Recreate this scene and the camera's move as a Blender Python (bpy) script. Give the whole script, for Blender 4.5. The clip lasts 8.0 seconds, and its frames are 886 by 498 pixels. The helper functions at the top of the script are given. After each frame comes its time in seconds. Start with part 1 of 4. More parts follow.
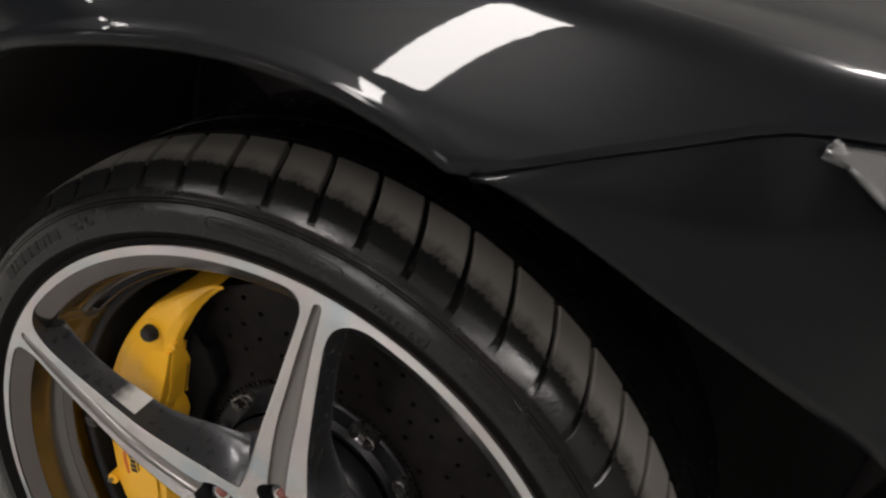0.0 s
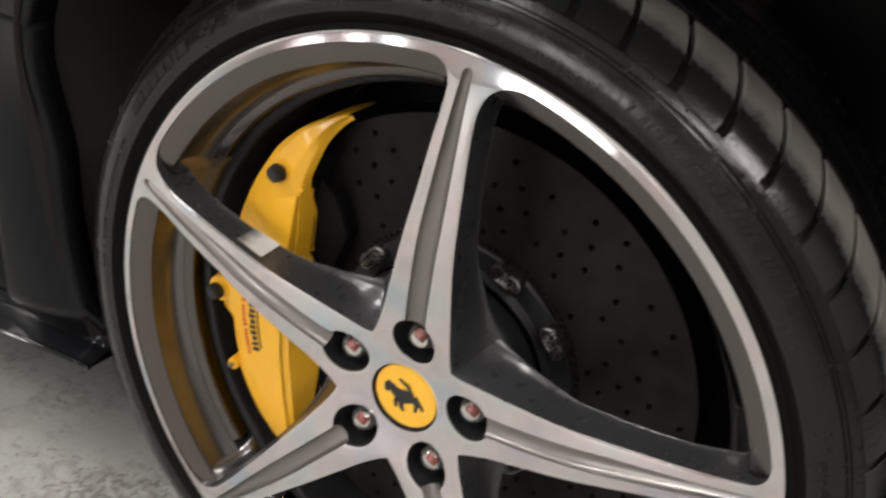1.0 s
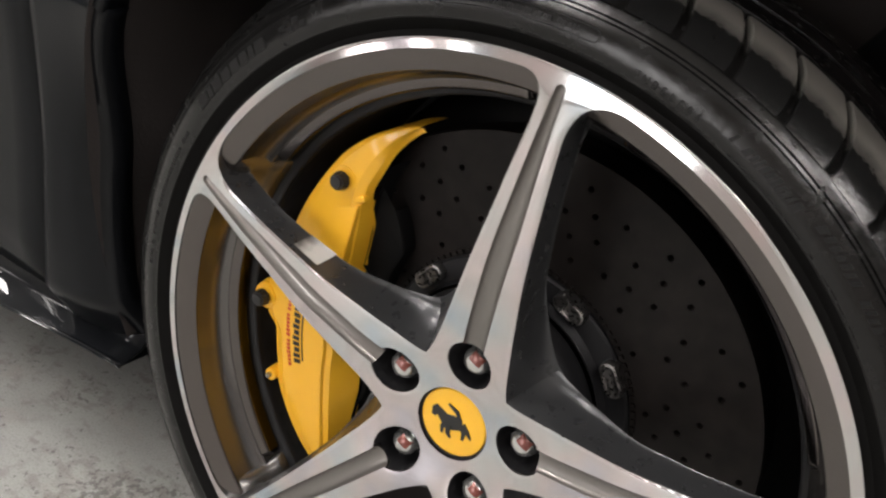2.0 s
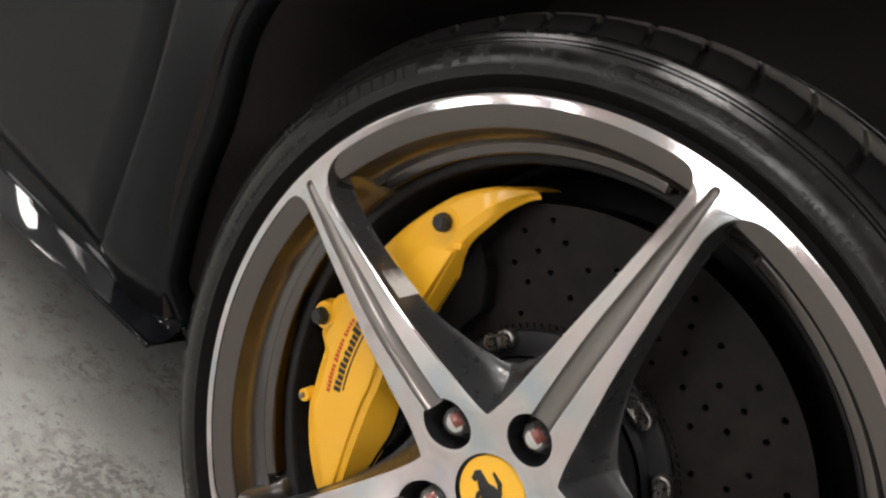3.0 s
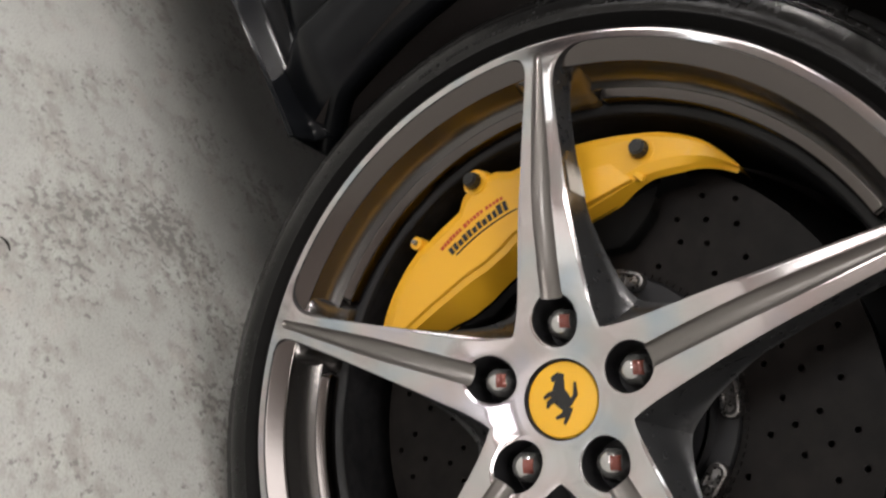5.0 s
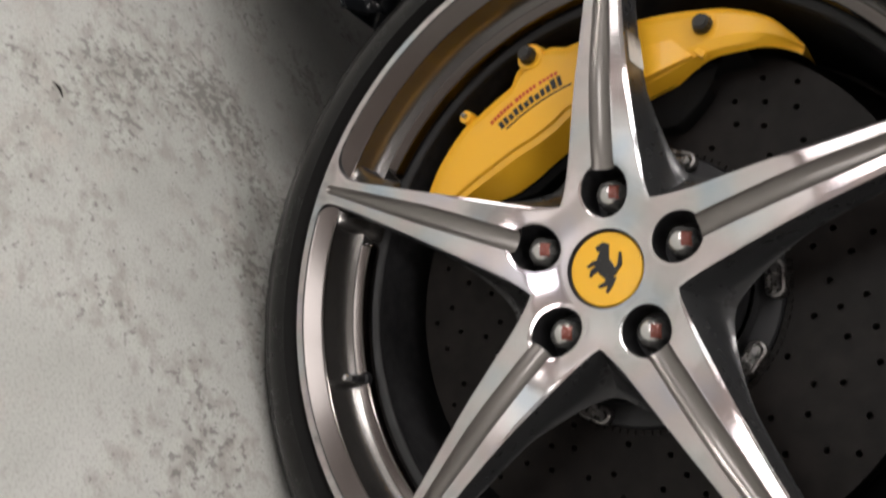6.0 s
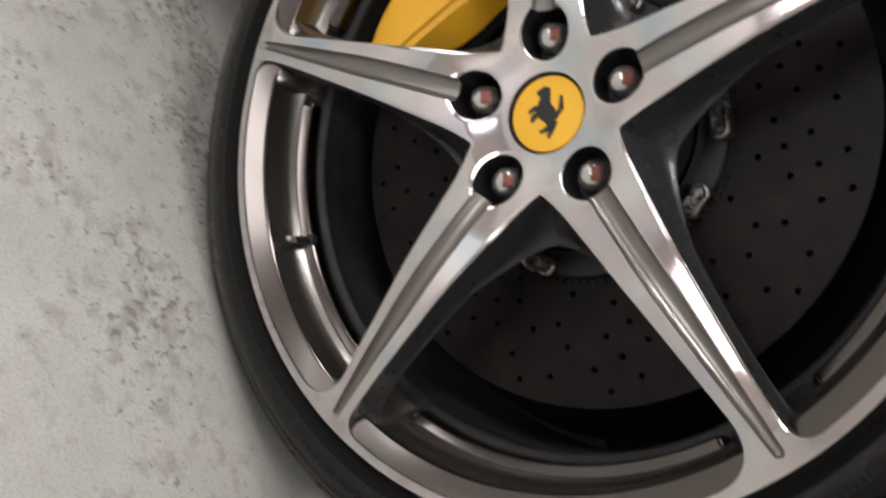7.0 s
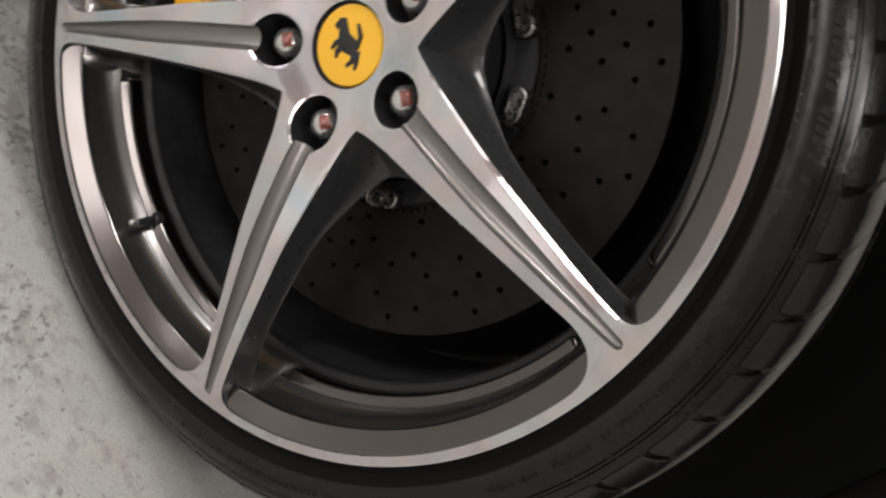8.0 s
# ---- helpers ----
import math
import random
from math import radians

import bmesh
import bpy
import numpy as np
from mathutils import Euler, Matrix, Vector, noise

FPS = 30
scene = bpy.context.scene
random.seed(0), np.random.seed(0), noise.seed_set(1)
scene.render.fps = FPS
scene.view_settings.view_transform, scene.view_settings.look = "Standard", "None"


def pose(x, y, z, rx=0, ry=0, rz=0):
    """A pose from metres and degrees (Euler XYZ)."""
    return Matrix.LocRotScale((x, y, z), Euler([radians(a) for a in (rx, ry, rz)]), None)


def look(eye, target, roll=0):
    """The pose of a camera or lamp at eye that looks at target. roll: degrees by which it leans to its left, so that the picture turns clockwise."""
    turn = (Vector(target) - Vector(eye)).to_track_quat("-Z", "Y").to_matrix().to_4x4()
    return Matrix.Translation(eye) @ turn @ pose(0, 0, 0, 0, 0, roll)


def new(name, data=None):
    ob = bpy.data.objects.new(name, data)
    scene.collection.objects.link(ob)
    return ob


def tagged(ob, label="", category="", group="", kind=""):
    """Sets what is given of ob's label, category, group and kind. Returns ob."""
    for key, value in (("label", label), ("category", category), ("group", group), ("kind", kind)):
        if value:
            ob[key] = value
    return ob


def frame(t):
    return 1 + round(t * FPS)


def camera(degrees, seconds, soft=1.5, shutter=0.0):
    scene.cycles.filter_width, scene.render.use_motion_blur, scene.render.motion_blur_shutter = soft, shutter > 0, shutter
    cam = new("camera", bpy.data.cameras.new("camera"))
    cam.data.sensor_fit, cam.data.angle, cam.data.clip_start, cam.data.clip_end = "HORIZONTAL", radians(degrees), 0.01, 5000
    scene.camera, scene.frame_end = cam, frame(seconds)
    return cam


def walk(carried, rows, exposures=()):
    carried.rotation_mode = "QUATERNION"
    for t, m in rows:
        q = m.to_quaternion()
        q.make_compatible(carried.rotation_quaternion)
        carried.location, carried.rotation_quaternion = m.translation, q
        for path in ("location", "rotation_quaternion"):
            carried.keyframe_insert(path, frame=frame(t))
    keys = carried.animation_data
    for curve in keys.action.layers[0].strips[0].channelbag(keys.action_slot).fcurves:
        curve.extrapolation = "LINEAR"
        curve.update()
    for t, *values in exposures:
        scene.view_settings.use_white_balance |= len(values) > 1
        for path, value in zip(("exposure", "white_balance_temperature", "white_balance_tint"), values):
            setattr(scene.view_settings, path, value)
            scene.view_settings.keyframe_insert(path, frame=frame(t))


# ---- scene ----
H = 0.324                       # wheel centre above the floor
cam = camera(52.69, 8.0, soft=2.2, shutter=0.5)
# seconds, eye, target, lean; metres from the wheel centre
PATH = [
    (0.0, 0.2491, -0.4167, 0.6087, 0.1072, -0.0144, 0.3480, 11.80),
    (0.2, 0.2488, -0.4174, 0.5693, 0.0965, -0.0096, 0.3234, 11.86),
    (0.4, 0.2382, -0.4136, 0.5165, 0.0904, -0.0009, 0.2761, 11.40),
    (0.5, 0.2212, -0.4147, 0.4773, 0.0824, 0.0050, 0.2436, 11.86),
    (0.8, 0.2464, -0.4440, 0.4233, 0.0735, -0.0360, 0.1917, 8.94),
    (1.0, 0.2535, -0.4579, 0.4136, 0.0557, -0.0631, 0.1792, 7.21),
    (1.2, 0.2430, -0.4480, 0.4260, 0.0430, -0.0620, 0.1765, 6.00),
    (2.3, 0.2024, -0.4726, 0.3696, -0.0135, -0.0696, 0.1672, 14.84),
    (2.5, 0.1856, -0.4799, 0.3605, -0.0322, -0.0742, 0.1658, 17.16),
    (3.0, 0.1624, -0.5018, 0.3436, -0.0628, -0.0910, 0.1688, 27.06),
    (3.5, 0.1538, -0.5202, 0.3198, -0.0777, -0.1100, 0.1521, 35.83),
    (4.0, 0.1560, -0.5431, 0.2818, -0.0793, -0.1364, 0.1109, 44.82),
    (5.5, 0.2046, -0.5606, 0.1890, -0.0266, -0.1585, 0.0023, 57.89),
    (6.0, 0.2252, -0.5540, 0.1714, 0.0108, -0.1509, -0.0324, 59.97),
    (6.5, 0.2446, -0.5439, 0.1604, 0.0517, -0.1329, -0.0491, 61.57),
    (7.0, 0.2603, -0.5193, 0.1711, 0.0968, -0.1006, -0.0478, 61.67),
    (7.5, 0.2869, -0.4960, 0.1807, 0.1413, -0.0653, -0.0274, 59.13),
    (7.8, 0.2913, -0.4749, 0.2033, 0.1575, -0.0407, -0.0053, 55.93),
    (8.0, 0.2809, -0.4662, 0.2289, 0.1623, -0.0330, 0.0091, 52.77),
]
walk(cam, [(t, look((ex, ey, ez + H), (tx, ty, tz + H), roll)) for t, ex, ey, ez, tx, ty, tz, roll in PATH],
     exposures=[(0.0, -0.42), (0.4, -0.33), (0.9, 0.08), (4.0, 0.03), (5.5, -0.14), (8.0, -0.08)])

# ---- world and lights ----
world = bpy.data.worlds.new("world")
scene.world = world
world.use_nodes = True
world.node_tree.nodes["Background"].inputs[0].default_value = (0.5, 0.52, 0.55, 1)
world.node_tree.nodes["Background"].inputs[1].default_value = 0.02
LAMP_GLOW = 87.0


# ---- materials ----
def material(name, base, rough=0.5, metal=0.0, coat=0.0, coat_rough=0.05, spec=0.5, aniso=0.0):
    m = bpy.data.materials.new(name)
    m.use_nodes = True
    b = m.node_tree.nodes["Principled BSDF"]
    b.inputs["Base Color"].default_value = (*base, 1)
    b.inputs["Roughness"].default_value = rough
    b.inputs["Metallic"].default_value = metal
    b.inputs["Coat Weight"].default_value = coat
    b.inputs["Coat Roughness"].default_value = coat_rough
    b.inputs["Specular IOR Level"].default_value = spec
    b.inputs["Anisotropic"].default_value = aniso
    return m


def node(m, kind, **values):
    n = m.node_tree.nodes.new(kind)
    for key, value in values.items():
        n.inputs[key].default_value = value
    return n


def link(m, a, out, b, into):
    m.node_tree.links.new(a.outputs[out], b.inputs[into])


def bsdf(m):
    return m.node_tree.nodes["Principled BSDF"]


def coords(m, scale=(1, 1, 1)):
    c = node(m, "ShaderNodeTexCoord")
    mp = node(m, "ShaderNodeMapping", Scale=scale)
    link(m, c, "Object", mp, "Vector")
    return mp


def ramp(m, source, out, stops):
    r = node(m, "ShaderNodeValToRGB")
    e = r.color_ramp.elements
    while len(e) < len(stops):
        e.new(0.5)
    for el, (p, c) in zip(e, stops):
        el.position, el.color = p, (*c, 1)
    link(m, source, out, r, "Fac")
    return r


def vary(m, scale, lo, hi, detail=6, stretch=(1, 1, 1), into="Base Color"):
    """Noise from lo to hi into the colour or the roughness."""
    n = node(m, "ShaderNodeTexNoise", Scale=scale, Detail=detail)
    link(m, coords(m, stretch), "Vector", n, "Vector")
    if into == "Base Color":
        r = ramp(m, n, "Fac", [(0.35, lo), (0.65, hi)])
        link(m, r, "Color", bsdf(m), into)
    else:
        r = node(m, "ShaderNodeMapRange")
        for key, v in zip(("From Min", "From Max", "To Min", "To Max"), (0.35, 0.65, lo, hi)):
            r.inputs[key].default_value = v
        link(m, n, "Fac", r, "Value")
        link(m, r, "Result", bsdf(m), into)
    return m


def bump(m, scale, strength, distance=0.001, detail=4, stretch=(1, 1, 1)):
    n = node(m, "ShaderNodeTexNoise", Scale=scale, Detail=detail)
    link(m, coords(m, stretch), "Vector", n, "Vector")
    b = node(m, "ShaderNodeBump", Strength=strength, Distance=distance)
    link(m, n, "Fac", b, "Height")
    link(m, b, "Normal", bsdf(m), "Normal")
    return m


MACHINED = material("machined_alloy", (0.62, 0.61, 0.60), 0.085, 1.0, 0.3, 0.06)


def machined_tint():
    """Faint pink and blue clouds, reflected tints painted into the colour, and fine turning marks round the hub."""
    m = MACHINED
    n = node(m, "ShaderNodeTexNoise", Scale=16.0, Detail=2)
    link(m, coords(m), "Vector", n, "Vector")
    r = ramp(m, n, "Fac", [(0.30, (0.51, 0.585, 0.66)), (0.44, (0.64, 0.635, 0.635)), (0.57, (0.68, 0.61, 0.61)), (0.70, (0.60, 0.575, 0.63))])
    link(m, r, "Color", bsdf(m), "Base Color")
    w = node(m, "ShaderNodeTexWave", Scale=420.0, Distortion=0.6, Detail=2)
    w.wave_type, w.rings_direction = "RINGS", "Y"
    link(m, coords(m), "Vector", w, "Vector")
    b = node(m, "ShaderNodeBump", Strength=0.02, Distance=0.0003)
    link(m, w, "Fac", b, "Height")
    link(m, b, "Normal", bsdf(m), "Normal")


machined_tint()
SILVER = bump(material("silver_paint", (0.22, 0.205, 0.193), 0.3, 0.8, 0.35, 0.12), 1500, 0.05, 0.0002)
DARK_SILVER = bump(vary(material("dark_silver_paint", (0.040, 0.041, 0.043), 0.30, 0.45, 0.35, 0.12), 110, 0.26, 0.36, into="Roughness"), 420, 0.14, 0.0005)
SLOPE = bump(material("satin_silver", (0.130, 0.116, 0.110), 0.17, 1.0, 0.3, 0.08), 1500, 0.05, 0.0002)
BARREL = bump(material("barrel_paint", (0.155, 0.147, 0.142), 0.27, 0.9, 0.4, 0.12), 1500, 0.04, 0.0002)
BLACK_METAL = vary(material("black_metal", (0.012, 0.012, 0.013), 0.4, 0.0, spec=0.3), 40, 0.3, 0.5, into="Roughness")
DRUM = vary(material("dusty_black_drum", (0.02, 0.02, 0.021), 0.7, spec=0.15), 90, (0.016, 0.016, 0.017), (0.026, 0.026, 0.028))
HUB_METAL = vary(material("dark_hub_metal", (0.019, 0.019, 0.021), 0.4, 0.4), 60, 0.28, 0.5, into="Roughness")
CHROME = material("chrome", (0.66, 0.65, 0.64), 0.12, 0.85)
STEEL = vary(material("steel", (0.30, 0.29, 0.285), 0.28, 1.0), 400, 0.2, 0.45, into="Roughness")
YELLOW = bump(material("yellow_paint", (0.86, 0.45, 0.022), 0.4, 0.0, 0.35, 0.15), 300, 0.08, 0.0004)
CAP_YELLOW = material("cap_yellow", (0.84, 0.46, 0.015), 0.3, 0.0, 0.8, 0.05)
BOLT_RED = material("red_reflection_tint", (0.17, 0.045, 0.034), 0.22, 0.3, 0.6, 0.1)
INK = material("black_print", (0.012, 0.012, 0.012), 0.4)
RED_INK = material("red_print", (0.55, 0.06, 0.02), 0.4)


def side_rubber():
    """Dressed sidewall: a matt rim guard, then a glossy wall with streaks and smears of dressing."""
    m = material("tyre_rubber", (0.005, 0.0048, 0.0047), 0.25, spec=0.5)
    c = node(m, "ShaderNodeTexCoord")
    flat = node(m, "ShaderNodeVectorMath")
    flat.operation = "MULTIPLY"
    link(m, c, "Object", flat, 0)
    flat.inputs[1].default_value = (1, 0, 1)
    far = node(m, "ShaderNodeVectorMath")
    far.operation = "LENGTH"
    link(m, flat, "Vector", far, 0)
    zone = node(m, "ShaderNodeMapRange")
    for key, v in zip(("From Min", "From Max", "To Min", "To Max"), (0.2842, 0.2856, 0.0, 1.0)):
        zone.inputs[key].default_value = v
    link(m, far, "Value", zone, "Value")
    fine = node(m, "ShaderNodeTexNoise", Scale=260.0, Detail=6, Roughness=0.7)
    link(m, c, "Object", fine, "Vector")
    wide = node(m, "ShaderNodeTexNoise", Scale=55.0, Detail=5, Roughness=0.65)
    link(m, c, "Object", wide, "Vector")
    mixed = node(m, "ShaderNodeMath")
    mixed.operation = "MULTIPLY_ADD"
    link(m, fine, "Fac", mixed, 0)
    mixed.inputs[1].default_value = 0.55
    link(m, wide, "Fac", mixed, 2)
    gloss = node(m, "ShaderNodeMapRange")
    for key, v in zip(("From Min", "From Max", "To Min", "To Max"), (0.62, 0.95, 0.10, 0.30)):
        gloss.inputs[key].default_value = v
    link(m, mixed, "Value", gloss, "Value")
    rough = node(m, "ShaderNodeMix")
    link(m, zone, "Result", rough, "Factor")
    rough.inputs[2].default_value = 0.55
    link(m, gloss, "Result", rough, 3)
    link(m, rough, 0, bsdf(m), "Roughness")
    shine = node(m, "ShaderNodeMapRange")
    shine.inputs["To Min"].default_value, shine.inputs["To Max"].default_value = 0.06, 0.36
    link(m, zone, "Result", shine, "Value")
    link(m, shine, "Result", bsdf(m), "Specular IOR Level")
    swell = node(m, "ShaderNodeBump", Strength=0.12, Distance=0.003)
    link(m, wide, "Fac", swell, "Height")
    b = node(m, "ShaderNodeBump", Strength=0.20, Distance=0.0006)
    link(m, fine, "Fac", b, "Height")
    link(m, swell, "Normal", b, "Normal")
    link(m, b, "Normal", bsdf(m), "Normal")
    return m


RUBBER = side_rubber()


def tread_rubber():
    """Black and dressed down the shoulder, matt and dusty where it has run on the road, with a ragged edge between."""
    m = bump(material("tread_rubber", (0.03, 0.03, 0.03), 0.5), 350, 0.25, 0.0008)
    c = node(m, "ShaderNodeTexCoord")
    sep = node(m, "ShaderNodeSeparateXYZ")
    link(m, c, "Object", sep, "Vector")
    n = node(m, "ShaderNodeTexNoise", Scale=130.0, Detail=9, Roughness=0.75)
    link(m, coords(m, (1, 0.8, 1)), "Vector", n, "Vector")
    edge = node(m, "ShaderNodeMath")
    edge.operation = "MULTIPLY_ADD"
    link(m, n, "Fac", edge, 0)
    edge.inputs[1].default_value = 0.032
    link(m, sep, "Y", edge, 2)
    zone = node(m, "ShaderNodeMapRange")
    for key, v in zip(("From Min", "From Max", "To Min", "To Max"), (0.0390, 0.0540, 0.0, 1.0)):
        zone.inputs[key].default_value = v
    link(m, edge, "Value", zone, "Value")
    mix = node(m, "ShaderNodeMix")
    mix.data_type = "RGBA"
    link(m, zone, "Result", mix, "Factor")
    mix.inputs[6].default_value = (0.008, 0.008, 0.008, 1)
    mix.inputs[7].default_value = (0.16, 0.15, 0.136, 1)
    link(m, mix, 2, bsdf(m), "Base Color")
    rough = node(m, "ShaderNodeMapRange")
    rough.inputs["To Min"].default_value, rough.inputs["To Max"].default_value = 0.22, 0.62
    link(m, zone, "Result", rough, "Value")
    link(m, rough, "Result", bsdf(m), "Roughness")
    return m


TREAD = tread_rubber()
LETTER = material("raised_letter_rubber", (0.006, 0.006, 0.006), 0.45, spec=0.25)
CARBON = bump(vary(material("carbon_ceramic", (0.03, 0.027, 0.025), 0.4, spec=0.12), 60, (0.0080, 0.0069, 0.0065), (0.0136, 0.0114, 0.0106)), 900, 0.1, 0.0004)
PAINT = material("black_paint", (0.005, 0.0056, 0.0068), 0.3, 0.0, 0.31, 0.02, spec=0.05)
TRIM = material("black_plastic", (0.007, 0.007, 0.007), 0.6, spec=0.12)
PAD_BLACK = bump(material("black_pad_compound", (0.006, 0.006, 0.006), 0.8, spec=0.1), 300, 0.3, 0.0006)
LINER = bump(material("wheel_arch_felt", (0.050, 0.044, 0.043), 0.9, spec=0.08), 300, 0.4, 0.001)
LENS = material("headlamp_lens", (0.09, 0.09, 0.09), 0.15, 0.0, 1.0, 0.02)
WALL = vary(material("painted_wall", (0.22, 0.21, 0.205), 0.7), 3, (0.20, 0.192, 0.187), (0.24, 0.23, 0.225))
# West wall is unseen; its dark tone dims reflections in the wheel
DARK_WALL = vary(material("dark_wall_paint", (0.09, 0.09, 0.092), 0.7), 3, (0.08, 0.08, 0.082), (0.10, 0.10, 0.103))
WHITE_WALL = vary(material("white_wall_paint", (0.32, 0.315, 0.305), 0.7), 3, (0.30, 0.295, 0.285), (0.34, 0.335, 0.325))
PINK_WALL = vary(material("warm_white_wall_paint", (0.47, 0.425, 0.41), 0.7), 3, (0.44, 0.40, 0.385), (0.50, 0.455, 0.44))
CEILING = vary(material("ceiling_paint", (0.66, 0.65, 0.64), 0.8), 2.5, (0.63, 0.62, 0.61), (0.69, 0.68, 0.67))


def concrete():
    m = material("grey_floor", (0.42, 0.42, 0.40), 0.5)
    b = bsdf(m)
    big = node(m, "ShaderNodeTexNoise", Scale=6.0, Detail=8, Roughness=0.6)
    link(m, coords(m), "Vector", big, "Vector")
    base = ramp(m, big, "Fac", [(0.3, (0.275, 0.277, 0.263)), (0.55, (0.345, 0.347, 0.332)), (0.75, (0.385, 0.383, 0.366))])
    rust = node(m, "ShaderNodeTexNoise", Scale=11.0, Detail=6, Roughness=0.7)
    link(m, coords(m, (1, 1.3, 1)), "Vector", rust, "Vector")
    warm = ramp(m, rust, "Fac", [(0.54, (0, 0, 0)), (0.72, (0.5, 0.5, 0.5))])
    tint = node(m, "ShaderNodeMix")
    tint.data_type = "RGBA"
    link(m, warm, "Color", tint, "Factor")
    link(m, base, "Color", tint, 6)
    tint.inputs[7].default_value = (0.32, 0.268, 0.242, 1)
    # scuffs: blotches and short flecks, thickest in a patch beside the wheel
    zone = node(m, "ShaderNodeTexNoise", Scale=6.5, Detail=2)
    link(m, coords(m), "Vector", zone, "Vector")
    c = node(m, "ShaderNodeTexCoord")
    far = node(m, "ShaderNodeVectorMath")
    far.operation = "DISTANCE"
    link(m, c, "Object", far, 0)
    far.inputs[1].default_value = (-0.30, -0.07, 0.0)
    patch = node(m, "ShaderNodeMapRange")
    for key, v in zip(("From Min", "From Max", "To Min", "To Max"), (0.04, 0.36, 0.15, 0.0)):
        patch.inputs[key].default_value = v
    link(m, far, "Value", patch, "Value")
    both = node(m, "ShaderNodeMath")
    both.operation = "ADD"
    link(m, zone, "Fac", both, 0)
    link(m, patch, "Result", both, 1)
    zone = both
    last = tint
    for scale, detail, lo, hi, dark, stretch in ((42.0, 6, 0.85, 1.18, (0.22, 0.208, 0.192), (1, 1.25, 1)), (135.0, 5, 0.950, 1.07, (0.12, 0.116, 0.11), (1.0, 0.8, 1))):
        spots = node(m, "ShaderNodeTexNoise", Scale=scale, Detail=detail, Roughness=0.62)
        link(m, coords(m, stretch), "Vector", spots, "Vector")
        add = node(m, "ShaderNodeMath")
        add.operation = "MULTIPLY_ADD"
        link(m, zone, "Value", add, 0)
        add.inputs[1].default_value = 0.62
        link(m, spots, "Fac", add, 2)
        dirt = ramp(m, add, "Value", [(lo, (0, 0, 0)), (hi, (0.74, 0.74, 0.74))])
        mix = node(m, "ShaderNodeMix")
        mix.data_type = "RGBA"
        link(m, dirt, "Color", mix, "Factor")
        link(m, last, 2, mix, 6)
        mix.inputs[7].default_value = (*dark, 1)
        last = mix
    # fine grain of sand and cement
    grain = node(m, "ShaderNodeTexNoise", Scale=420.0, Detail=3)
    link(m, coords(m), "Vector", grain, "Vector")
    speck = ramp(m, grain, "Fac", [(0.30, (0.80, 0.80, 0.79)), (0.48, (1.0, 1.0, 1.0)), (0.70, (1.08, 1.08, 1.07))])
    mixed = node(m, "ShaderNodeMix")
    mixed.data_type, mixed.blend_type = "RGBA", "MULTIPLY"
    mixed.inputs[0].default_value = 1.0
    link(m, last, 2, mixed, 6)
    link(m, speck, "Color", mixed, 7)
    link(m, mixed, 2, b, "Base Color")
    bp = node(m, "ShaderNodeBump", Strength=0.12, Distance=0.001)
    link(m, spots, "Fac", bp, "Height")
    link(m, bp, "Normal", b, "Normal")
    return m


CONCRETE = concrete()


def glow(name, colour, strength):
    m = bpy.data.materials.new(name)
    m.use_nodes = True
    m.node_tree.nodes.clear()
    e = node(m, "ShaderNodeEmission", Color=(*colour, 1), Strength=strength)
    o = node(m, "ShaderNodeOutputMaterial")
    link(m, e, "Emission", o, "Surface")
    return m


LAMP = glow("lamp_glow", (1.0, 0.95, 0.915), LAMP_GLOW)


# ---- building helpers ----
def mesh_object(name, bm, mat, smooth=None):
    me = bpy.data.meshes.new(name)
    bmesh.ops.recalc_face_normals(bm, faces=bm.faces)
    if smooth is not None:
        for f in bm.faces:
            f.smooth = True
        for e in bm.edges:
            if len(e.link_faces) == 2 and e.calc_face_angle(0) > radians(smooth):
                e.smooth = False
    bm.to_mesh(me)
    bm.free()
    me.materials.append(mat)
    return new(name, me)


def part(name, bm, mat, parent, label="", smooth=None, at=(0, 0, 0)):
    ob = mesh_object(name, bm, mat, smooth)
    ob.parent = parent
    ob.location = at
    if label:
        tagged(ob, label)
    return ob


def thing(name, bm, mat, label, category, kind="", smooth=None, group=""):
    return tagged(mesh_object(name, bm, mat, smooth), label, category, group, kind)


def shared(name, ob, parent, m):
    """Another part on the mesh of ob."""
    c = new(name, ob.data)
    c.parent = parent
    c.matrix_basis = m
    return c


def box(bm, x0, x1, y0, y1, z0, z1, bevel=0.0):
    r = bmesh.ops.create_cube(bm, size=1, matrix=Matrix.LocRotScale(((x0 + x1) / 2, (y0 + y1) / 2, (z0 + z1) / 2), None, (x1 - x0, y1 - y0, z1 - z0)))
    if bevel:
        es = {e for v in r["verts"] for e in v.link_edges}
        bmesh.ops.bevel(bm, geom=list(es), offset=bevel, segments=2, affect="EDGES", profile=0.5)
    return r["verts"]


def lathe(profile, n=128, a0=0.0, a1=360.0, bm=None):
    """Turns (radius, y) round the wheel's axis, y pointing into the car."""
    bm = bm or bmesh.new()
    full = abs(a1 - a0) >= 360
    cols = n if full else n + 1
    rings = []
    for i in range(cols):
        a = radians(a0 + (a1 - a0) * i / n)
        rings.append([bm.verts.new((r * math.cos(a), y, r * math.sin(a))) for r, y in profile])
    for i in range(n):
        p, q = rings[i], rings[(i + 1) % cols]
        for j in range(len(profile) - 1):
            bm.faces.new((p[j], p[j + 1], q[j + 1], q[j]))
    return bm


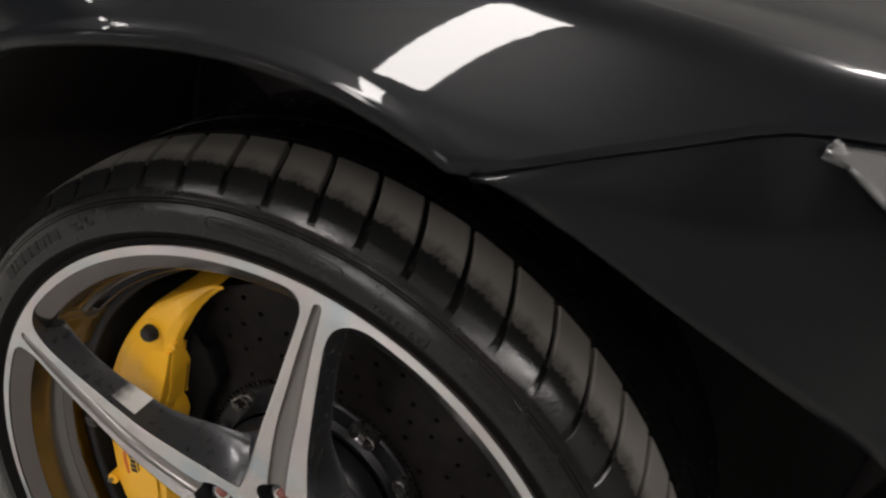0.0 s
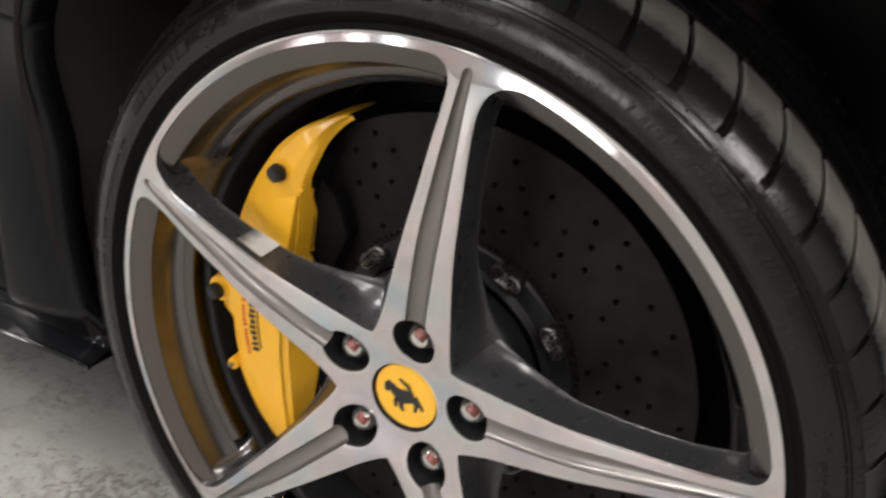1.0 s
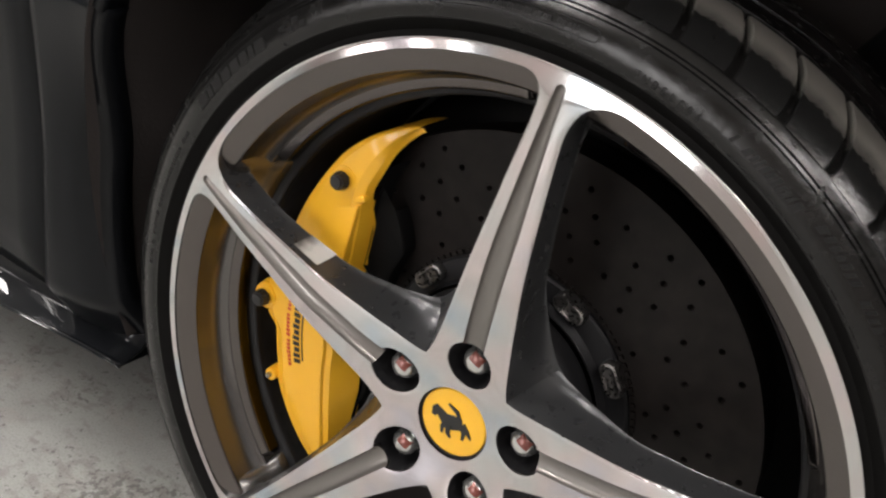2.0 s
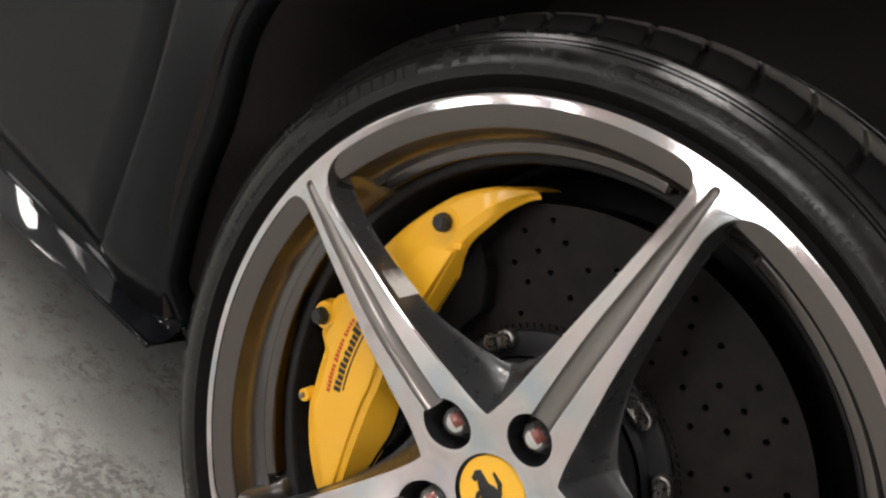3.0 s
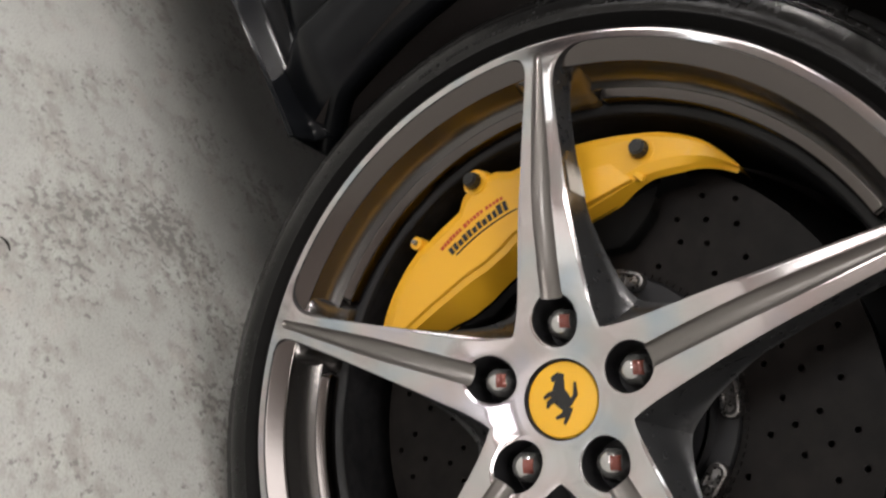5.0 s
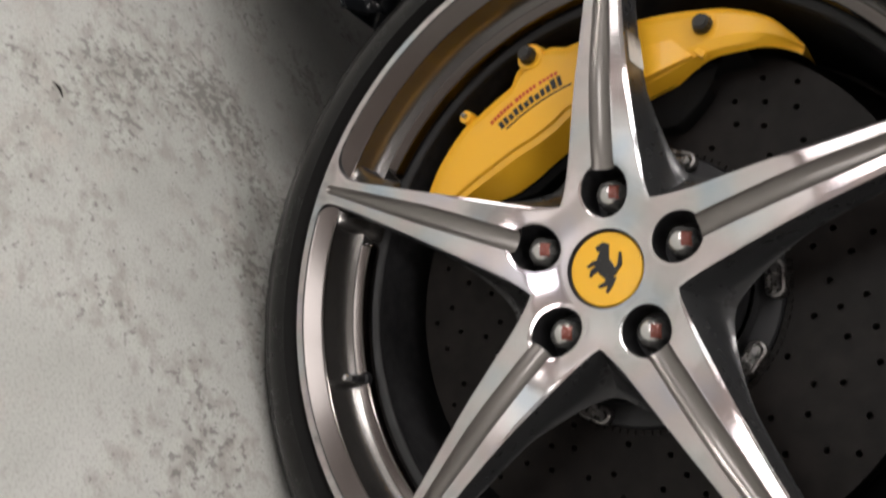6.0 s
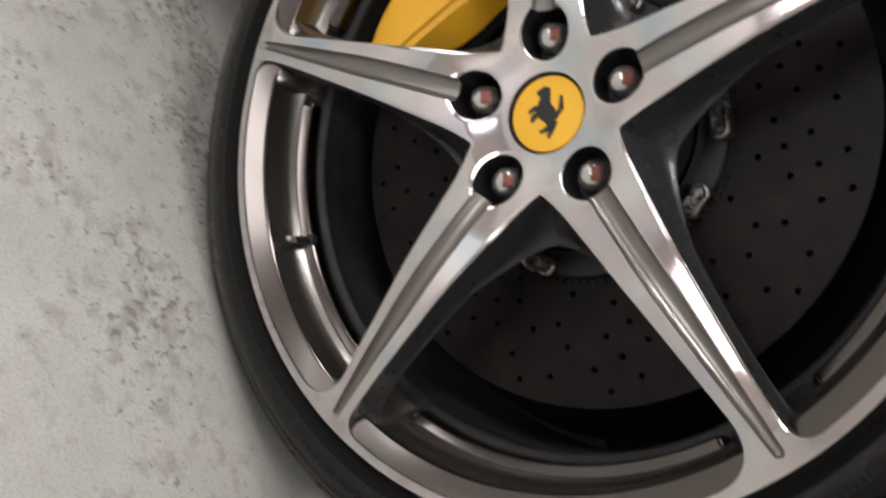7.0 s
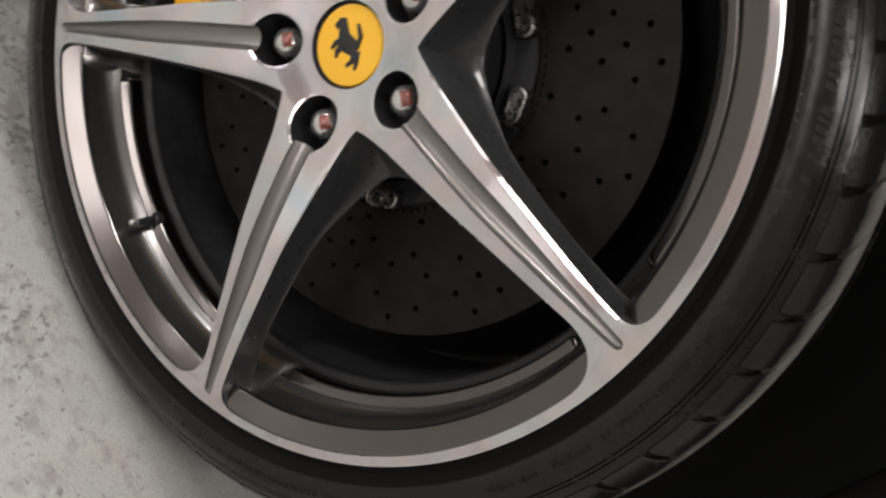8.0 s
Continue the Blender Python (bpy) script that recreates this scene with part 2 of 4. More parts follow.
def grid(rows):
    """A sheet through rows of points."""
    bm = bmesh.new()
    vs = [[bm.verts.new(p) for p in row] for row in rows]
    for a, b in zip(vs, vs[1:]):
        for i in range(len(a) - 1):
            bm.faces.new((a[i], a[i + 1], b[i + 1], b[i]))
    bmesh.ops.remove_doubles(bm, verts=bm.verts, dist=1e-6)
    return bm


def thick(ob, t, offset=-1.0):
    s = ob.modifiers.new("thickness", "SOLIDIFY")
    s.thickness, s.offset = t, offset
    return ob


def turn(a):
    """A turn by a degrees round the wheel's axis, from x towards z."""
    return Matrix.Rotation(-radians(a), 4, "Y")


def spline(xs, ys):
    """Smooth (monotone) curve through a few stations."""
    xs, ys = np.array(xs, float), np.array(ys, float)
    def f(x):
        x = np.clip(x, xs[0], xs[-1])
        i = np.clip(np.searchsorted(xs, x) - 1, 0, len(xs) - 2)
        h = xs[i + 1] - xs[i]
        d = np.diff(ys) / np.diff(xs)
        m = np.concatenate(([d[0]], np.where(d[:-1] * d[1:] > 0, 2 * d[:-1] * d[1:] / np.where(d[:-1] + d[1:] == 0, 1, d[:-1] + d[1:]), 0), [d[-1]]))
        t = (x - xs[i]) / h
        return ((2 * t**3 - 3 * t**2 + 1) * ys[i] + (t**3 - 2 * t**2 + t) * h * m[i]
                + (-2 * t**3 + 3 * t**2) * ys[i + 1] + (t**3 - t**2) * h * m[i + 1])
    return f


# ---- room ----
WINDOWS = ((-4.75, -3.95, 0.40, 1.85), (-3.55, -3.28, 0.40, 1.85), (-3.02, -2.74, 0.40, 1.85), (-1.60, -0.25, 0.35, 1.85))      # x0, x1, z0, z1 in the south wall
DAYLIGHT = glow("frosted_daylight", (1.0, 0.965, 0.95), 8.0)


def frosted_window(name, x0, x1, z0, z1, lights):
    root = tagged(new(name), "wide frosted window with a pale metal frame" if lights > 1 else "tall narrow frosted window with a pale metal frame", "window", kind="structure")
    root.location = ((x0 + x1) / 2, -4.575, (z0 + z1) / 2)
    w, h = (x1 - x0) / 2, (z1 - z0) / 2
    bars = [("frame_side", (-w, -w + 0.05, -h, h)), ("frame_side", (w - 0.05, w, -h, h)), ("frame_rail", (-w + 0.052, w - 0.052, -h, -h + 0.05)),
            ("frame_rail", (-w + 0.052, w - 0.052, h - 0.05, h))]
    step = (2 * w - 0.1) / lights
    for k in range(1, lights):
        c = -w + 0.05 + step * k
        bars.append(("mullion", (c - 0.02, c + 0.02, -h + 0.052, h - 0.052)))
    for part_name, b in bars:
        bm = bmesh.new()
        box(bm, b[0], b[1], -0.03, 0.03, b[2], b[3], 0.004)
        part(part_name, bm, WALL, root)
    for k in range(lights):
        c = -w + 0.05 + step * k
        bm = bmesh.new()
        box(bm, c + 0.023, c + step - 0.023, -0.006, 0.006, -h + 0.053, h - 0.053)
        part("pane", bm, DAYLIGHT, root, "bright frosted pane")


def room():
    bm = bmesh.new()
    box(bm, -6, 3.4, -4.5, 6, -0.12, 0)
    thing("floor", bm, CONCRETE, "pale grey worn concrete floor with dark scuffs", "floor", "structure")
    for name, b, mat, label in (("wall_north", (-6, 3.4, 6, 6.15, 0, 3.0), WHITE_WALL, "plain grey painted garage wall"),
                                ("wall_east", (3.4, 3.55, -4.65, 6.15, 0, 3.0), WALL, "plain light grey painted garage wall"),
                                ("wall_west", (-6.15, -6, -4.65, 6.15, 0, 3.0), DARK_WALL, "unseen dark grey wall, darkened to dim wheel reflections")):
        bm = bmesh.new()
        box(bm, *b)
        thing(name, bm, mat, label, "wall", "structure")
    bm = bmesh.new()
    edge = -6.0
    for x0, x1, z0, z1 in WINDOWS:
        for b in ((edge, x0, 0, 3.0), (x0, x1, 0, z0), (x0, x1, z1, 3.0)):
            box(bm, b[0], b[1], -4.65, -4.5, b[2], b[3])
        edge = x1
    box(bm, edge, 3.4, -4.65, -4.5, 0, 3.0)
    thing("wall_south", bm, PINK_WALL, "plain warm off-white painted garage wall with window openings", "wall", "structure")
    for k, (w, lights) in enumerate(zip(WINDOWS, (1, 1, 1, 2))):
        frosted_window("window_%d" % (k + 1), *w, lights)
    bm = bmesh.new()
    box(bm, -6.15, 3.55, -4.65, 6.15, 3.0, 3.12)
    thing("ceiling", bm, CEILING, "plain grey garage ceiling", "ceiling", "structure")


def ceiling_light(x, y, w, d, rz):
    root = tagged(new("ceiling_light"), "long white glowing ceiling light panel", "ceiling light", "ceiling lights")
    root.matrix_basis = pose(x, y, 3.0, 0, 0, rz)
    bm = bmesh.new()
    for s in (-1, 1):
        box(bm, s * w / 2 - 0.015, s * w / 2 + 0.015, -d / 2 - 0.015, d / 2 + 0.015, -0.035, -0.001, 0.003)
        box(bm, -w / 2 + 0.016, w / 2 - 0.016, s * d / 2 - 0.015, s * d / 2 + 0.015, -0.035, -0.001, 0.003)
    part("frame", bm, TRIM, root)
    bm = bmesh.new()
    box(bm, -w / 2 + 0.018, w / 2 - 0.018, -d / 2 + 0.018, d / 2 - 0.018, -0.028, -0.006)
    part("diffuser", bm, LAMP, root)


room()
SKEW = -16.0                     # the car stands askew under the rows of lights
# one panel is known from its fender reflection; the others are added, unseen
for i in (-2, -1, 0, 1, 2):
    for j in (-1, 0, 1):
        # column -1 is shifted so that a panel reflects in the sill
        u, v = -2.1 if i == -1 else 3.1 * i + 0.05, (1.9 if j < 0 else 4.6) * j + 0.13
        c, n = math.cos(radians(SKEW)), math.sin(radians(SKEW))
        x, y = -0.76 + u * c - v * n, -0.38 + u * n + v * c
        if -5.3 < x < 2.9 and -3.8 < y < 5.3:
            ceiling_light(x, y, 0.19, 1.30, SKEW)

# ---- car ----
car = tagged(new("car"), "glossy black sports car with a silver alloy front wheel", "car")
HUB = (0, 0, H)
PHI = 84.2                       # direction of one spoke
SPOKES = [PHI + 72 * k for k in range(5)]


# The wheel's face: hub, five spokes and outer lip, cut out of one dished disc
FACE = spline((0, 0.03, 0.06, 0.10, 0.15, 0.20, 0.255, 0.272), (0.016, 0.0145, 0.008, 0.0, -0.005, -0.005, -0.0025, 0.0))
WIDTH = spline((0.0, 0.055, 0.075, 0.10, 0.15, 0.20, 0.24, 0.28), (0.030, 0.030, 0.0275, 0.0245, 0.019, 0.0145, 0.0115, 0.010))
GROOVE_WIDTH = spline((0.05, 0.15, 0.19, 0.235, 0.2615, 0.27), (0.0085, 0.008, 0.0066, 0.0046, 0.0034, 0.0030))


def GROOVE(u):
    """Half the groove's width, with a round end."""
    k = np.clip((u - 0.2612) / 0.0035, 0, 1)
    return GROOVE_WIDTH(u) * np.sqrt(1 - k * k)


def smin(a, b, k):
    h = np.clip(0.5 + 0.5 * (b - a) / k, 0, 1)
    return b * (1 - h) + a * h - k * h * (1 - h)


ROOF = 0.13                      # how far the spokes' flanks fall away from the groove


def fade(x, a, b):
    t = np.clip((x - a) / (b - a), 0, 1)
    return t * t * (3 - 2 * t)


def wheel_field(x, z):
    """Distances to the outline, spokes alone, bolt pockets and grooves (negative inside), and the depth of the face."""
    r = np.hypot(x, z)
    best, alone = np.full_like(r, 1.0), np.full_like(r, 1.0)
    pocket, groove, off = np.full_like(r, 1.0), np.full_like(r, 1.0), np.full_like(r, 1.0)
    for a in SPOKES:
        ca, sa = math.cos(radians(a)), math.sin(radians(a))
        u, v = x * ca + z * sa, -x * sa + z * ca
        d = np.where(u > 0, np.abs(v) - WIDTH(u), r)
        alone = np.minimum(alone, d)
        best = np.minimum(best, smin(d, 0.2660 - r, np.where(v < 0, 0.034, 0.018)))
        g = GROOVE(u)
        groove = np.minimum(groove, np.maximum(np.maximum(np.abs(v) - g, u - 0.2647), 0.045 - u))
        off = np.where(u > 0, np.minimum(off, np.abs(v) - g), off)
        pocket = np.minimum(pocket, np.hypot((u - 0.0560) * 0.93, v * 1.02) - 0.0180)
    hub = r - 0.050
    d = np.maximum(smin(best, hub, 0.022), r - 0.2728)
    alone = smin(alone, hub, 0.022)
    roof = ROOF * np.clip(off, 0, 0.02) * fade(r, 0.055, 0.09) * (1 - fade(r, 0.235, 0.262))
    return d, alone, pocket, groove, FACE(r) + roof


def field_grid(n, step):
    ax = (np.arange(n) - n / 2 + 0.37) * step
    return np.meshgrid(ax, ax, indexing="ij")


def marched(X, Z, f, y):
    """A sheet over the region f < 0, its edge cut smoothly through the grid's cells; its points and the pairs along its edge."""
    f = np.where(np.abs(f) < 1e-7, -1e-7, f)
    verts, index = [], {}

    def corner(i, j):
        key = (i, j)
        if key not in index:
            index[key] = len(verts)
            verts.append((X[i, j], y[i, j], Z[i, j]))
        return index[key]

    def crossing(i, j, k, l):
        key = (i, j, k, l) if (i, j) < (k, l) else (k, l, i, j)
        if key not in index:
            t = f[i, j] / (f[i, j] - f[k, l])
            index[key] = len(verts)
            verts.append(tuple(p[i, j] * (1 - t) + p[k, l] * t for p in (X, y, Z)))
        return index[key]

    faces, rim = [], []
    inside = f < 0
    some = inside[:-1, :-1] | inside[1:, :-1] | inside[1:, 1:] | inside[:-1, 1:]
    for i, j in zip(*np.nonzero(some)):
        c = [(i, j), (i + 1, j), (i + 1, j + 1), (i, j + 1)]
        s = [inside[p] for p in c]
        poly, cross = [], []
        for k in range(4):
            a, b = c[k], c[(k + 1) % 4]
            if s[k]:
                poly.append(corner(*a))
            if s[k] != s[(k + 1) % 4]:
                v = crossing(*a, *b)
                poly.append(v)
                cross.append(v)
        if len(poly) >= 3:
            faces.append(poly)
        if len(cross) == 2:
            rim.append(cross)
    sheet = bmesh.new()
    bv = [sheet.verts.new(v) for v in verts]
    for p in faces:
        sheet.faces.new([bv[k] for k in p]).smooth = True
    return sheet, verts, rim


X, Z = field_grid(560, 0.00098)
OUT, ALONE, POCKET, CUT, DEPTH = wheel_field(X, Z)
solid = np.maximum(np.maximum(OUT, -POCKET), np.maximum(0.0288 - np.hypot(X, Z), -CUT))
worn = 0.0005 * np.clip(1 + np.maximum(OUT, -POCKET) / 0.0030, 0, 1) ** 2 * (1 - fade(np.hypot(X, Z), 0.250, 0.260))
face, verts, rim = marched(X, Z, solid, DEPTH + worn)
slope_x, slope_z = np.gradient(DEPTH + worn, 0.00098)


def face_normal(x, z):
    """The face's own slope at a point, between the grid's nodes."""
    u, v = (x - X[0, 0]) / 0.00098, (z - Z[0, 0]) / 0.00098
    i, j = int(min(max(u, 0), 558)), int(min(max(v, 0), 558))
    p, q = u - i, v - j
    sx, sz = (g[i, j] * (1 - p) * (1 - q) + g[i + 1, j] * p * (1 - q) + g[i, j + 1] * (1 - p) * q + g[i + 1, j + 1] * p * q for g in (slope_x, slope_z))
    return Vector((sx, -1.0, sz)).normalized()


wheel = part("wheel", face, MACHINED, car, "five-spoke silver alloy wheel with machined spoke faces", at=HUB)

wheel.data.normals_split_custom_set_from_vertices([face_normal(v.co.x, v.co.z) for v in wheel.data.vertices])

# flanks of the spokes and windows, falling away behind the outline
FLARE = spline((0.04, 0.062, 0.078, 0.10, 0.14, 0.20, 0.27), (0.030, 0.029, 0.019, 0.010, 0.0035, 0.0025, 0.004))
DROP = spline((0.04, 0.09, 0.14, 0.20, 0.27), (0.034, 0.034, 0.027, 0.023, 0.028))
GX, GZ = np.gradient(OUT, 0.00098)


def flanks():
    bm = bmesh.new()
    strips = {}

    def strip(k):
        if k not in strips:
            x, y, z = verts[k]
            i, j = np.clip(np.rint(((x - X[0, 0]) / 0.00098, (z - Z[0, 0]) / 0.00098)).astype(int), 1, 558)
            gx, gz = GX[i - 1:i + 2, j - 1:j + 2].mean(), GZ[i - 1:i + 2, j - 1:j + 2].mean()
            l = math.hypot(gx, gz) or 1.0
            r = math.hypot(x, z)
            at_lip = float(fade(ALONE[i, j], 0.0005, 0.006))
            wide = float(FLARE(r)) * (1 - at_lip) + 0.0006 * at_lip
            deep = float(DROP(r)) * (1 - at_lip) + 0.016 * at_lip
            rows = []
            for q in (0.0, 0.02, 0.08, 0.2, 0.35, 0.55, 0.78, 1.0):
                d = wide * q
                rows.append(bm.verts.new((x + gx / l * d, y + 0.0001 + deep * (1 - (1 - q) ** 2.2), z + gz / l * d)))
            strips[k] = rows
        return strips[k]

    for a, b in rim:
        (xa, _, za), (xb, _, zb) = verts[a], verts[b]
        i, j = int(round((0.5 * (xa + xb) - X[0, 0]) / 0.00098)), int(round((0.5 * (za + zb) - Z[0, 0]) / 0.00098))
        if abs(OUT[i, j]) > 0.002 or math.hypot(xa, za) > 0.2715:
            continue
        p, q = strip(a), strip(b)
        for m in range(len(p) - 1):
            bm.faces.new((p[m], p[m + 1], q[m + 1], q[m])).smooth = True
    return bm


part("spoke_flank", flanks(), DARK_SILVER, wheel, "dark silver painted spoke sides")


def spoke_groove():
    rows = []
    for i in range(60):
        u = 0.0715 + (0.2647 - 0.0715) * (1 - (1 - i / 59) ** 1.6)
        g = float(GROOVE(u)) + 0.0002
        deep = 0.0062 * min(1, g / 0.0055)
        row = []
        for k in range(13):
            a = math.pi * k / 12
            v = -g * math.cos(a)
            row.append((u, float(FACE(math.hypot(u, v))) + 0.0001 + deep * math.sin(a), v))
        rows.append(row)
    return grid(rows)


def five(name, bm, mat, label="", smooth=40):
    """One part for each spoke, built along x."""
    ob = part(name, bm, mat, wheel, label, smooth)
    ob.matrix_basis = turn(SPOKES[0])
    for a in SPOKES[1:]:
        shared(name, ob, wheel, turn(a))
    return ob


five("spoke_groove", spoke_groove(), SILVER, "grey painted groove along the spoke", 60)


def bolt_pocket():
    rows = []
    for i in range(41):
        a = 2 * math.pi * i / 40
        c, s = 0.0560 + 0.0176 / 0.93 * math.cos(a), 0.0176 / 1.02 * math.sin(a)
        y = float(FACE(math.hypot(c, s))) + 0.0016
        if abs(s) < 0.0086 and math.cos(a) > 0:
            y += 0.008
        rows.append([(c, y, s), (c, y + 0.012, s), (0.0560 + (c - 0.0560) * 0.92, 0.040, s * 0.92), (0.0560, 0.041, 0)])
    return grid(rows)


five("bolt_pocket", bolt_pocket(), BLACK_METAL, "dark bolt pocket", 40)

# barrel behind the face: flat sloping shoulder, undercut channel, rib and deep drum
bm = lathe([(0.2724, 0.004), (0.2668, 0.0007), (0.2662, 0.0004), (0.2656, 0.0006), (0.2646, 0.0011), (0.2526, 0.0074), (0.2517, 0.0079), (0.2511, 0.0085), (0.2508, 0.0093), (0.2509, 0.0102)], 240)
part("rim_slope", bm, SLOPE, wheel, "satin silver inner slope", smooth=50)
bm = lathe([(0.2509, 0.0102), (0.2508, 0.0130), (0.2505, 0.0180), (0.2501, 0.0225), (0.2494, 0.0265), (0.2482, 0.0302), (0.2467, 0.0330), (0.2450, 0.0352), (0.2434, 0.0366), (0.2426, 0.0374), (0.2422, 0.0384)], 240)
part("rim_step", bm, BARREL, wheel, "satin silver recessed channel", smooth=60)
bm = lathe([(0.2422, 0.0384), (0.2418, 0.0450), (0.2380, 0.0540)], 240)
part("rim_ledge", bm, BLACK_METAL, wheel, smooth=60)
bm = lathe([(0.2380, 0.0540), (0.2312, 0.0556), (0.2292, 0.0566), (0.2284, 0.0580), (0.2284, 0.0620)], 240)
part("drum_edge", bm, BLACK_METAL, wheel, "thin glossy edge of the inner drum", smooth=60)
bm = lathe([(0.2284, 0.0620), (0.2292, 0.0680), (0.2300, 0.0800), (0.2310, 0.1200), (0.2400, 0.2100), (0.2560, 0.2200)], 128)
part("rim_drum", bm, DRUM, wheel, "black inner drum of the rim", smooth=40)


def rim_rib():
    """A rib with a flat sloping crown, rolled edges and round ends, running from spoke to spoke."""
    crown = ((0.0040, 0.0040), (0.0040, -0.0064), (0.0039, -0.0074), (0.0036, -0.0080), (0.0030, -0.0081), (0.0022, -0.0077), (-0.0022, -0.0053), (-0.0030, -0.0048),
             (-0.0037, -0.0041), (-0.0041, -0.0030), (-0.0043, -0.0012), (-0.0044, 0.0010), (-0.0044, 0.0080))
    rows = []
    for i in range(97):
        f = i / 96
        a = 7.3 + 57.4 * (0.5 - 0.5 * math.cos(math.pi * f))
        k = max(0.0, abs(a - 36.0) - 27.2) / 1.5
        s = math.sqrt(max(0.0, 1 - k * k))
        rows.append([((0.2390 + dr * s) * math.cos(radians(a)), 0.0455 + dy * s + 0.003 * (1 - s), (0.2390 + dr * s) * math.sin(radians(a))) for dr, dy in crown])
    return grid(rows)


def rim_web():
    """The solid foot of a spoke, where the milled channel in the rim ends in a round wall."""
    rows = []
    for i in range(41):
        f = 2 * i / 40 - 1
        a = f * 7.4
        k = max(0.0, (abs(f) - 0.60) / 0.40)
        sink = 0.0110 * (1 - math.sqrt(max(0.0, 1 - k * k)))
        rows.append([((r + sink * w) * math.cos(radians(a)), y + sink * 0.5 * w, (r + sink * w) * math.sin(radians(a)))
                     for r, y, w in ((0.2600, 0.0042, 0.0), (0.2530, 0.0078, 0.0), (0.2512, 0.0090, 0.3), (0.2490, 0.0125, 0.7), (0.2466, 0.0190, 1.0), (0.2444, 0.0265, 1.0), (0.2420, 0.0340, 1.0), (0.2390, 0.0405, 1.0), (0.2360, 0.0450, 0.9), (0.2345, 0.0490, 0.6), (0.2340, 0.0540, 0.3))])
    return grid(rows)


five("rim_web", rim_web(), BARREL, "", 50)
five("rim_rib", rim_rib(), SLOPE, "satin silver rib with round ends", 50)

# centre cap
bm = lathe([(0.0, 0.0165), (0.020, 0.0167), (0.0262, 0.0170), (0.0270, 0.0178), (0.0272, 0.030)], 64)
part("centre_cap", bm, CAP_YELLOW, wheel, "round yellow centre cap with a black emblem", smooth=30)
bm = lathe([(0.0272, 0.030), (0.0274, 0.0172), (0.0283, 0.0168), (0.0288, 0.0180), (0.0289, 0.030)], 64)
part("cap_ring", bm, BLACK_METAL, wheel, smooth=40)

# tyre
TYRE = [(0.2660, 0.0120), (0.2725, 0.0030), (0.2770, 0.0035), (0.2810, 0.0005), (0.2836, -0.0026), (0.2846, -0.0034), (0.2850, -0.0033), (0.2880, -0.0040), (0.2920, -0.0040), (0.2960, -0.0033), (0.3000, -0.0022),
        (0.3030, -0.0010), (0.3052, 0.0001), (0.3057, 0.0011), (0.3062, 0.0005), (0.3076, 0.0013), (0.3080, 0.0022), (0.3086, 0.0017), (0.3110, 0.0029), (0.3132, 0.0044), (0.3150, 0.0066), (0.3176, 0.0110), (0.3206, 0.0170), (0.3236, 0.0260), (0.3246, 0.0400)]
bm = lathe(TYRE + [(0.3246, 0.080), (0.3246, 0.19), (0.3200, 0.212), (0.308, 0.228), (0.290, 0.230), (0.266, 0.214)], 240)
part("tyre", bm, RUBBER, wheel, "low-profile black rubber tyre with worn tread", smooth=35)


def tread_block(width):
    """A shoulder block from the sidewall's edge over the tread, leaning with the tread pattern."""
    prof = [(0.3142, 0.0048), (0.3186, 0.0093), (0.3226, 0.0150), (0.3265, 0.0235), (0.3290, 0.0340), (0.3304, 0.0480), (0.3311, 0.0640), (0.3309, 0.0700)]
    bm = bmesh.new()
    across = (-0.5, -0.47, -0.25, 0.0, 0.25, 0.47, 0.5)
    cols = len(across)
    top, low = [], []
    for i, f in enumerate(across):
        ring_t, ring_l = [], []
        for r, y in prof:
            lean = 62 * max(0.0, y - 0.008) + 500 * max(0.0, y - 0.045) ** 2
            a = radians(f * width + lean)
            edge = 0.0009 if i in (0, cols - 1) else 0.0
            ring_t.append(bm.verts.new(((r - edge) * math.cos(a), y + edge * 0.5, (r - edge) * math.sin(a))))
            q = 0.9 * (r - 0.3142) / 0.0172
            ring_l.append(bm.verts.new(((r - 0.001 - 0.006 * min(1, q)) * math.cos(a), y + 0.003, (r - 0.001 - 0.006 * min(1, q)) * math.sin(a))))
        top.append(ring_t)
        low.append(ring_l)
    for i in range(cols - 1):
        for j in range(len(prof) - 1):
            bm.faces.new((top[i][j], top[i][j + 1], top[i + 1][j + 1], top[i + 1][j]))
    for i in (0, cols - 1):
        for j in range(len(prof) - 1):
            bm.faces.new((top[i][j], low[i][j], low[i][j + 1], top[i][j + 1]))
    for i in range(cols - 1):
        for j in (0, len(prof) - 1):
            bm.faces.new((top[i][j], top[i + 1][j], low[i + 1][j], low[i][j]))
    return bm


PITCH = 360 / 57
first = part("tread_block", tread_block(PITCH - 0.8), TREAD, wheel, smooth=24)
first.matrix_basis = turn(2.8)
for k in range(1, 57):
    shared("tread_block", first, wheel, turn(2.8 + PITCH * k))
# inner ribs take the dark sidewall rubber, standing in for the arch's shade
bm = lathe([(0.3246, 0.078), (0.3308, 0.0785), (0.3315, 0.095), (0.3313, 0.106), (0.3246, 0.1065)], 160)
part("tread_rib", bm, RUBBER, wheel, smooth=40)
bm = lathe([(0.3246, 0.1145), (0.3313, 0.115), (0.3311, 0.145), (0.3246, 0.1455)], 160)
part("tread_rib", bm, RUBBER, wheel, smooth=40)
bm = lathe([(0.3246, 0.1535), (0.3305, 0.154), (0.3285, 0.195), (0.321, 0.208)], 160)
part("tread_rib", bm, RUBBER, wheel, smooth=40)


def polar(a, r, y):
    return Vector((r * math.cos(radians(a)), y, r * math.sin(radians(a))))


